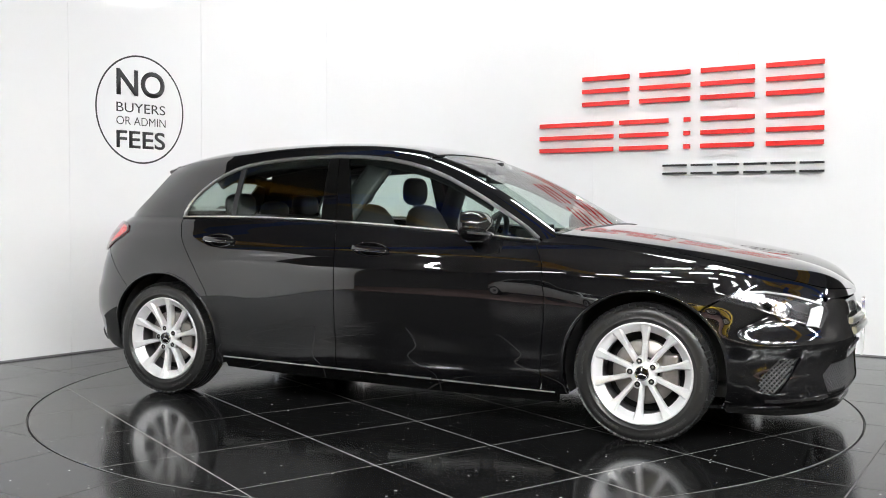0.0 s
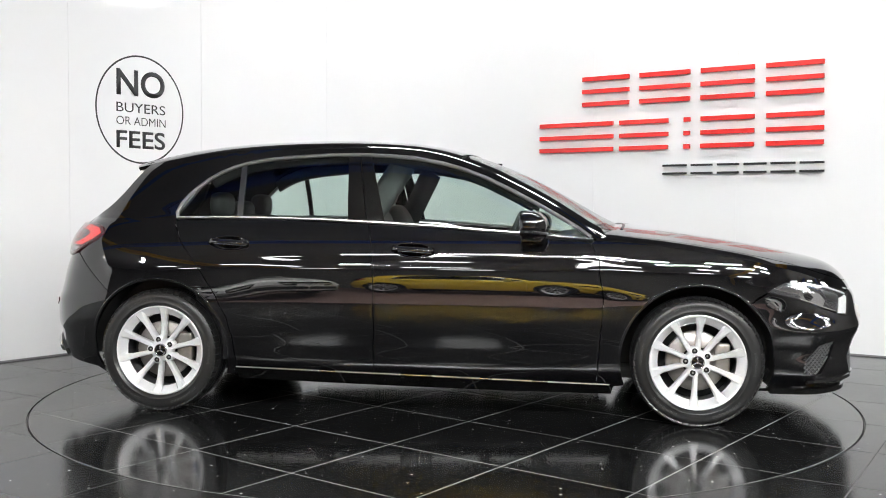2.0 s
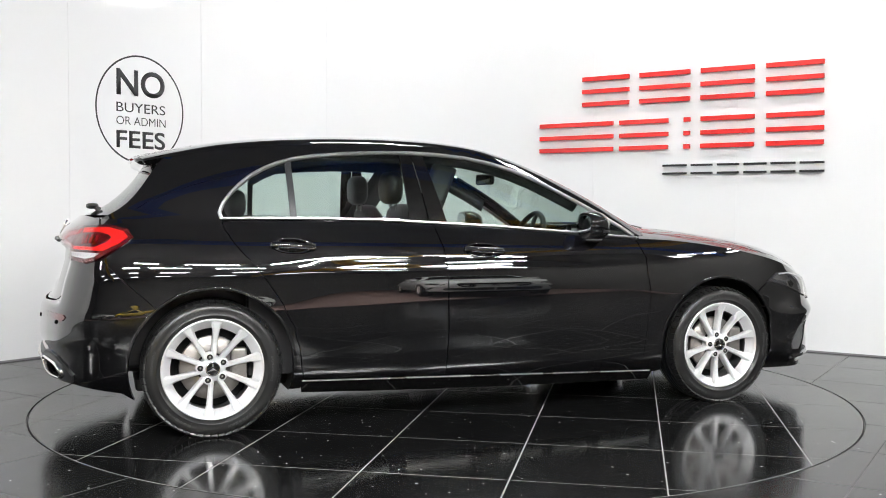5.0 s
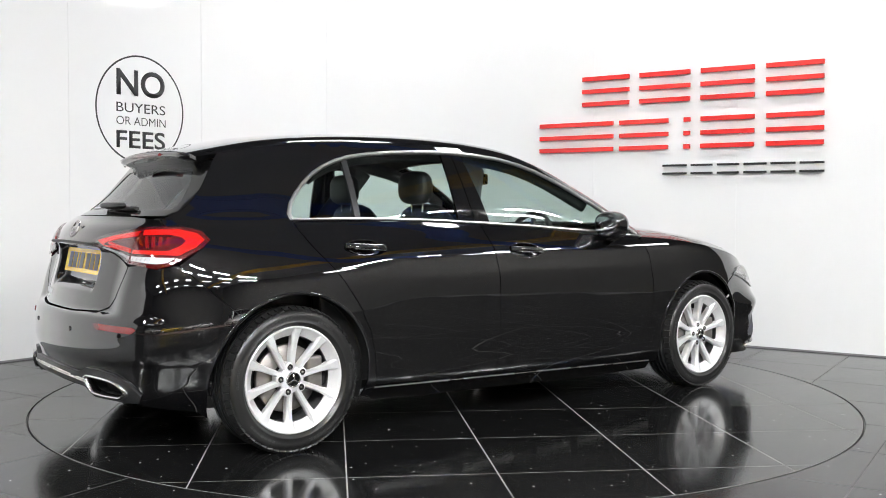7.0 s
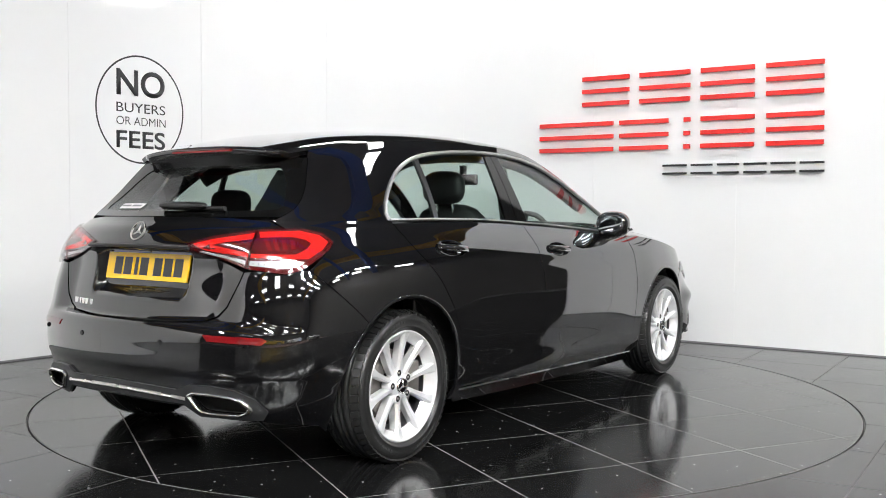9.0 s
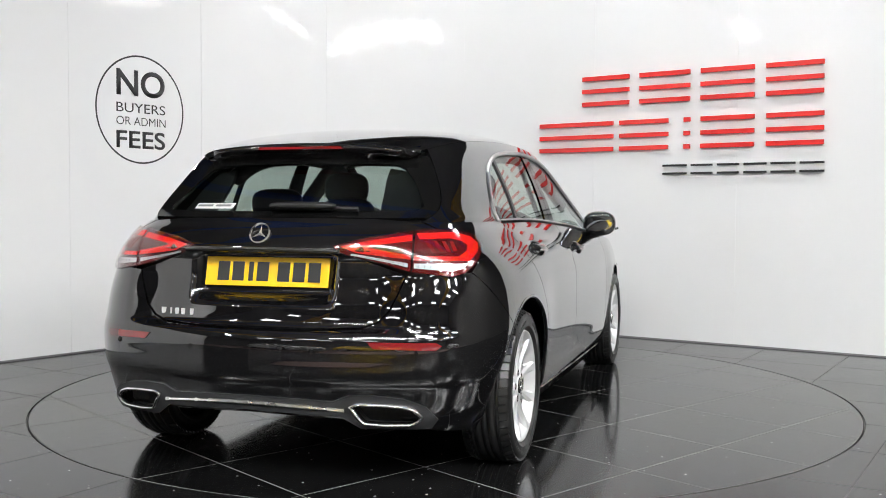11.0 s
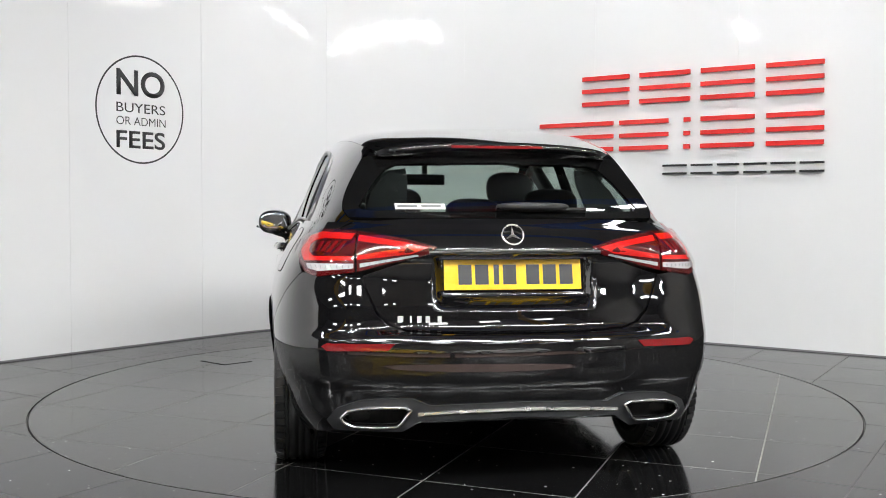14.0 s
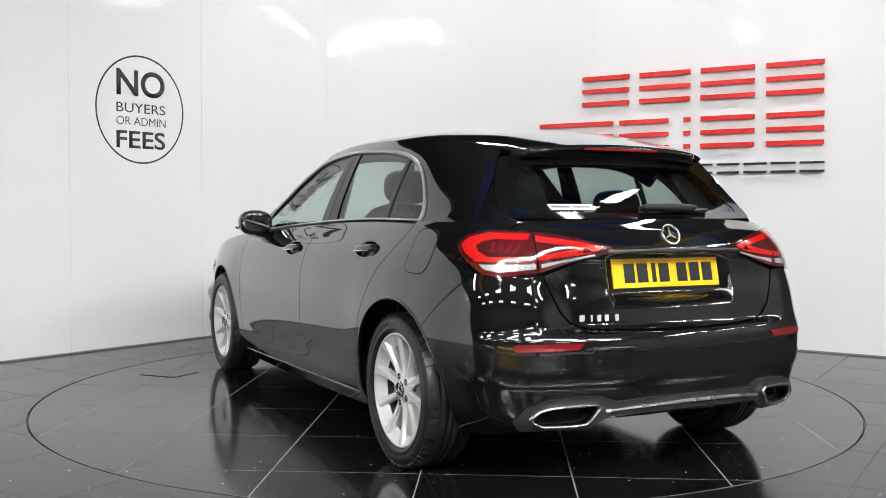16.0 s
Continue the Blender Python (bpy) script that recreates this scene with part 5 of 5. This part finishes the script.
def build_cabin():
    def seat(name, x, y, w, back_x, lean, hz):
        bm = boxed(x - 0.25, x + 0.27, y - w / 2, y + w / 2, 0.38, 0.55, bevel=0.05)
        ob = on_car(name, bm, LEATHER, "black upholstered car seat", smooth=True)
        b2 = blob(0, 0, 0.0, 0.07, w / 2, 0.33, 3.2)
        part("seat_back", b2, LEATHER, ob, m=pose(back_x, y, 0.76, 0, -lean, 0), smooth=True)
        return ob, hz

    for y in (-0.36, 0.36):
        ob, _ = seat("front_seat", 0.1, y, 0.5, -0.24, 16, 0)
        part("headrest", blob(-0.375, y, 1.165, 0.05, 0.125, 0.088, 3), LEATHER, ob, smooth=True)
        for d in (-0.05, 0.05):
            part("headrest_post", lathe([(0.006, 0.98), (0.006, 1.12)], 10, "z"), CHROME, ob, m=pose(-0.36, y + d, 0))
    bench = on_car("rear_seat", boxed(-1.05, -0.5, -0.62, 0.62, 0.38, 0.56, bevel=0.05), LEATHER, "black upholstered rear bench", smooth=True)
    part("seat_back", blob(-1.14, 0, 0.76, 0.09, 0.63, 0.26, 4), LEATHER, bench, smooth=True)
    for y in (-0.36, 0.0, 0.36):
        part("headrest", blob(-1.2, y, 1.075 if y else 1.03, 0.05, 0.125, 0.07, 3), LEATHER, bench, smooth=True)
        for d in (-0.05, 0.05):
            part("headrest_post", lathe([(0.006, 0.93), (0.006, 1.04)], 10, "z"), CHROME, bench, m=pose(-1.195, y + d, 0))
    on_car("dashboard", blob(0.88, 0, 0.78, 0.26, 0.72, 0.16, 3.5), SATIN_BLACK, smooth=True)
    on_car("screen_panel", boxed(0.6, 0.63, -0.52, 0.12, 0.87, 0.97, bevel=0.008), GLOSS_BLACK)
    wheel = on_car("steering_wheel", lathe([(0.185 + 0.016 * math.cos(a), 0.016 * math.sin(a)) for a in np.linspace(0, 2 * math.pi, 11)[:-1]], 40, "z", True), LEATHER, smooth=True)
    wheel.matrix_basis = HERE @ pose(0.42, -0.36, 0.86, 0, -68, 0)
    part("hub", boxed(-0.07, 0.07, -0.08, 0.08, -0.02, 0.03, bevel=0.02), SATIN_BLACK, wheel)
    for a in (0, 90, 180):
        part("spoke", boxed(0.05, 0.18, -0.016, 0.016, -0.008, 0.008, bevel=0.005), SATIN_BLACK, wheel, m=pose(0, 0, 0, 0, 0, a + 0))
    mir = on_car("inner_mirror", boxed(0.3, 0.33, -0.12, 0.12, 1.2, 1.265, bevel=0.014), GLOSS_BLACK)
    part("mirror_stem", boxed(0.32, 0.36, -0.015, 0.015, 1.25, 1.32, bevel=0.006), SATIN_BLACK, mir)


def build_wheels():
    R, HUB = 0.3155, 0.3135
    prof = [(0.243, 0.085), (0.25, 0.097), (0.256, 0.1), (0.2585, 0.1045), (0.263, 0.1045), (0.265, 0.1025), (0.28, 0.106), (0.292, 0.1045), (0.301, 0.1), (0.309, 0.092)]
    tread = [(R - 0.007, 0.078), (R - 0.007, 0.061), (R, 0.06), (R, 0.052), (R - 0.007, 0.051), (R - 0.007, 0.043), (R + 0.001, 0.042), (R + 0.001, 0.018), (R - 0.007, 0.017), (R - 0.007, 0.008), (R + 0.001, 0.007)]
    prof = [(0.2315 + (r - 0.243) * (R - 0.2315) / 0.077, h) for r, h in prof]
    half = prof + tread
    tyre = half + [(r, -h) for r, h in half[::-1]]
    wheel_meshes = {}

    def spoke():
        bm = bmesh.new()
        rows = []
        for t in np.linspace(0, 1, 9):
            r = 0.036 + 0.186 * t
            w = 0.0118 + 0.0035 * t + (0.0155 * ((t - 0.6) / 0.4) ** 2 if t > 0.6 else 0)
            y = 0.07 + 0.019 * t**1.5 - 0.006 * math.sin(math.pi * t)
            rows.append([bm.verts.new(p) for p in ((-w, y - 0.012, r), (-w * 0.55, y, r), (w * 0.55, y, r), (w, y - 0.012, r), (w * 0.8, y - 0.045, r), (-w * 0.8, y - 0.045, r))])
        for a, b in zip(rows, rows[1:]):
            for k in range(6):
                bm.faces.new((a[k], a[(k + 1) % 6], b[(k + 1) % 6], b[k]))
        bmesh.ops.recalc_face_normals(bm, faces=bm.faces)
        return bm

    def make(name, bm):
        me = bpy.data.meshes.new(name)
        bm.normal_update()
        bm.to_mesh(me)
        bm.free()
        me.shade_smooth()
        return me

    rim = make("rim", lathe([(0.188, 0.05), (0.193, 0.06), (0.219, 0.082), (0.225, 0.093), (0.2315, 0.094), (0.2345, 0.086), (0.2315, 0.08)], 72))
    barrel = make("barrel", lathe([(0.18, -0.09), (0.194, -0.06), (0.194, 0.05), (0.187, 0.052)], 64))
    hub = make("hub", lathe([(0.034, 0.076), (0.036, 0.072), (0.052, 0.069), (0.06, 0.058), (0.062, 0.03), (0.0, 0.03)], 40))
    cap = make("hub_cap", lathe([(0.0005, 0.082), (0.026, 0.081), (0.033, 0.078), (0.034, 0.07)], 32))
    capr = make("cap_ring", lathe([(0.027, 0.079), (0.028, 0.084), (0.032, 0.084), (0.034, 0.079)], 32))
    lug = make("lug_recess", lathe([(0.0005, 0.0715), (0.0125, 0.0715), (0.0135, 0.0738), (0.0145, 0.07)], 16))
    boss = make("lug_boss", lathe([(0.0135, 0.0735), (0.0185, 0.0725), (0.021, 0.066), (0.022, 0.03)], 20))
    bolt = make("wheel_bolt", lathe([(0.0005, 0.0745), (0.005, 0.0745), (0.006, 0.07)], 6))
    disc = make("brake_disc", lathe([(0.07, 0.02), (0.145, 0.02), (0.148, 0.016), (0.148, 0.0), (0.07, 0.0)], 48))
    calip = make("brake_caliper", boxed(-0.16, -0.085, 0.0, 0.05, -0.06, 0.09, bevel=0.015))
    dust = make("back_plate", lathe([(0.0005, -0.02), (0.16, -0.02), (0.185, -0.03), (0.195, -0.06)], 40))
    ty = make("tyre", lathe(tyre, 96))
    sp = make("spoke", spoke())
    sp.shade_flat()
    sh = make("spoke_star", boxed(-0.0035, 0.0035, 0.08, 0.0835, 0.0, 0.026))
    bmt = bmesh.new()
    for k in range(60):
        a = 2 * math.pi * k / 60
        for s in (1, -1):
            m = pose(0, 0, 0, 0, math.degrees(a), 0) @ Matrix.Translation((0, s * 0.08, R - 0.0075)) @ pose(0, 0, 0, -s * 20, 0, s * 8)
            bmesh.ops.create_cube(bmt, size=1.0, matrix=m @ Matrix.Diagonal((0.0255, 0.034, 0.012, 1)))
    bmk = bmesh.new()
    rnd = random.Random(5)
    for a0, count, wide in ((10, 9, 0.012), (75, 15, 0.005), (135, 7, 0.014), (200, 9, 0.012), (262, 16, 0.005), (325, 6, 0.01)):
        for k in range(count):
            a = a0 + k * math.degrees(wide * 1.5 / 0.275)
            m = pose(0, 0, 0, 0, a, 0) @ Matrix.Translation((0, 0.1058, 0.272))
            bmesh.ops.create_cube(bmk, size=1.0, matrix=m @ Matrix.Diagonal((wide, 0.002, 0.008 + 0.004 * rnd.random(), 1)))
    marks = make("sidewall_marking", bmk)
    marks.shade_flat()
    blocks = make("tread", bmt)
    blocks.shade_flat()
    for x, spin in ((-AXLE, 5.0), (AXLE, 4.0)):
        for s in (1, -1):
            base = part("wheel", rim, ALLOY, CAR, "silver ten-spoke alloy wheel", HERE @ pose(x, -s * (0.773 if x < 0 else 0.79), HUB, 0, 0, 180 if s > 0 else 0) @ pose(0, 0, 0, 0, spin * (-s), 0))
            part("tyre", ty, RUBBER, base, "black road tyre")
            tagged(part("tread", blocks, RUBBER, base), kind="stuff")
            tagged(part("sidewall_marking", marks, MARKS, base), kind="stuff")
            part("barrel", barrel, BARREL, base)
            part("hub", hub, ALLOY, base)
            part("hub_cap", cap, GLOSS_BLACK, base)
            part("cap_ring", capr, CHROME, base)
            for k in range(3):
                part("cap_star", sh, CHROME, base, m=pose(0, 0, 0, 0, 120 * k + spin * s, 0))
            for k in range(10):
                part("spoke", sp, ALLOY, base, m=pose(0, 0, 0, 0, 36 * k, 0))
            for k in range(5):
                m = pose(0, 0, 0, 0, 72 * k + 18, 0) @ Matrix.Translation((0, -0.0012, 0.056))
                part("lug_boss", boss, ALLOY, base, m=m)
                part("lug_recess", lug, MATT_BLACK, base, m=m)
                part("wheel_bolt", bolt, STEEL, base, m=m)
            part("brake_disc", disc, STEEL, base)
            part("brake_caliper", calip, STEEL, base, m=pose(0, 0, 0, 0, -spin * (-s), 0))
            part("back_plate", dust, MATT_BLACK, base)


build_shell()
build_upper()
build_tail_details()
build_front_lamps()
build_mirrors_handles()
build_arch_lips()
build_under()
build_cabin()
build_wheels()


def park(x, y, turned, paint, words):
    """Another car of the showroom, seen in the reflections."""
    other = copy_thing(CAR, pose(x, y, 0.012, 0, 0, turned))
    tagged(other, words, "car", "parked cars")
    for o in other.children_recursive:
        if o.type == "MESH" and o.material_slots and o.material_slots[0].material == PAINT:
            o.material_slots[0].link = "OBJECT"
            o.material_slots[0].material = paint


park(-5.4, -8.6, 25, WHITE_PAINT, "white hatchback parked on the brown sales floor")
park(-1.6, -10.6, 8, YELLOW_PAINT, "yellow hatchback parked on the brown sales floor")
park(3.0, -10.4, 160, WHITE_PAINT, "white hatchback parked on the brown sales floor")
park(6.6, -8.4, 120, WHITE_PAINT, "white hatchback parked on the brown sales floor")


def motions():
    walk(TURNTABLE, TURN_ROWS)
    walk(CAR, TURN_ROWS)


motions()
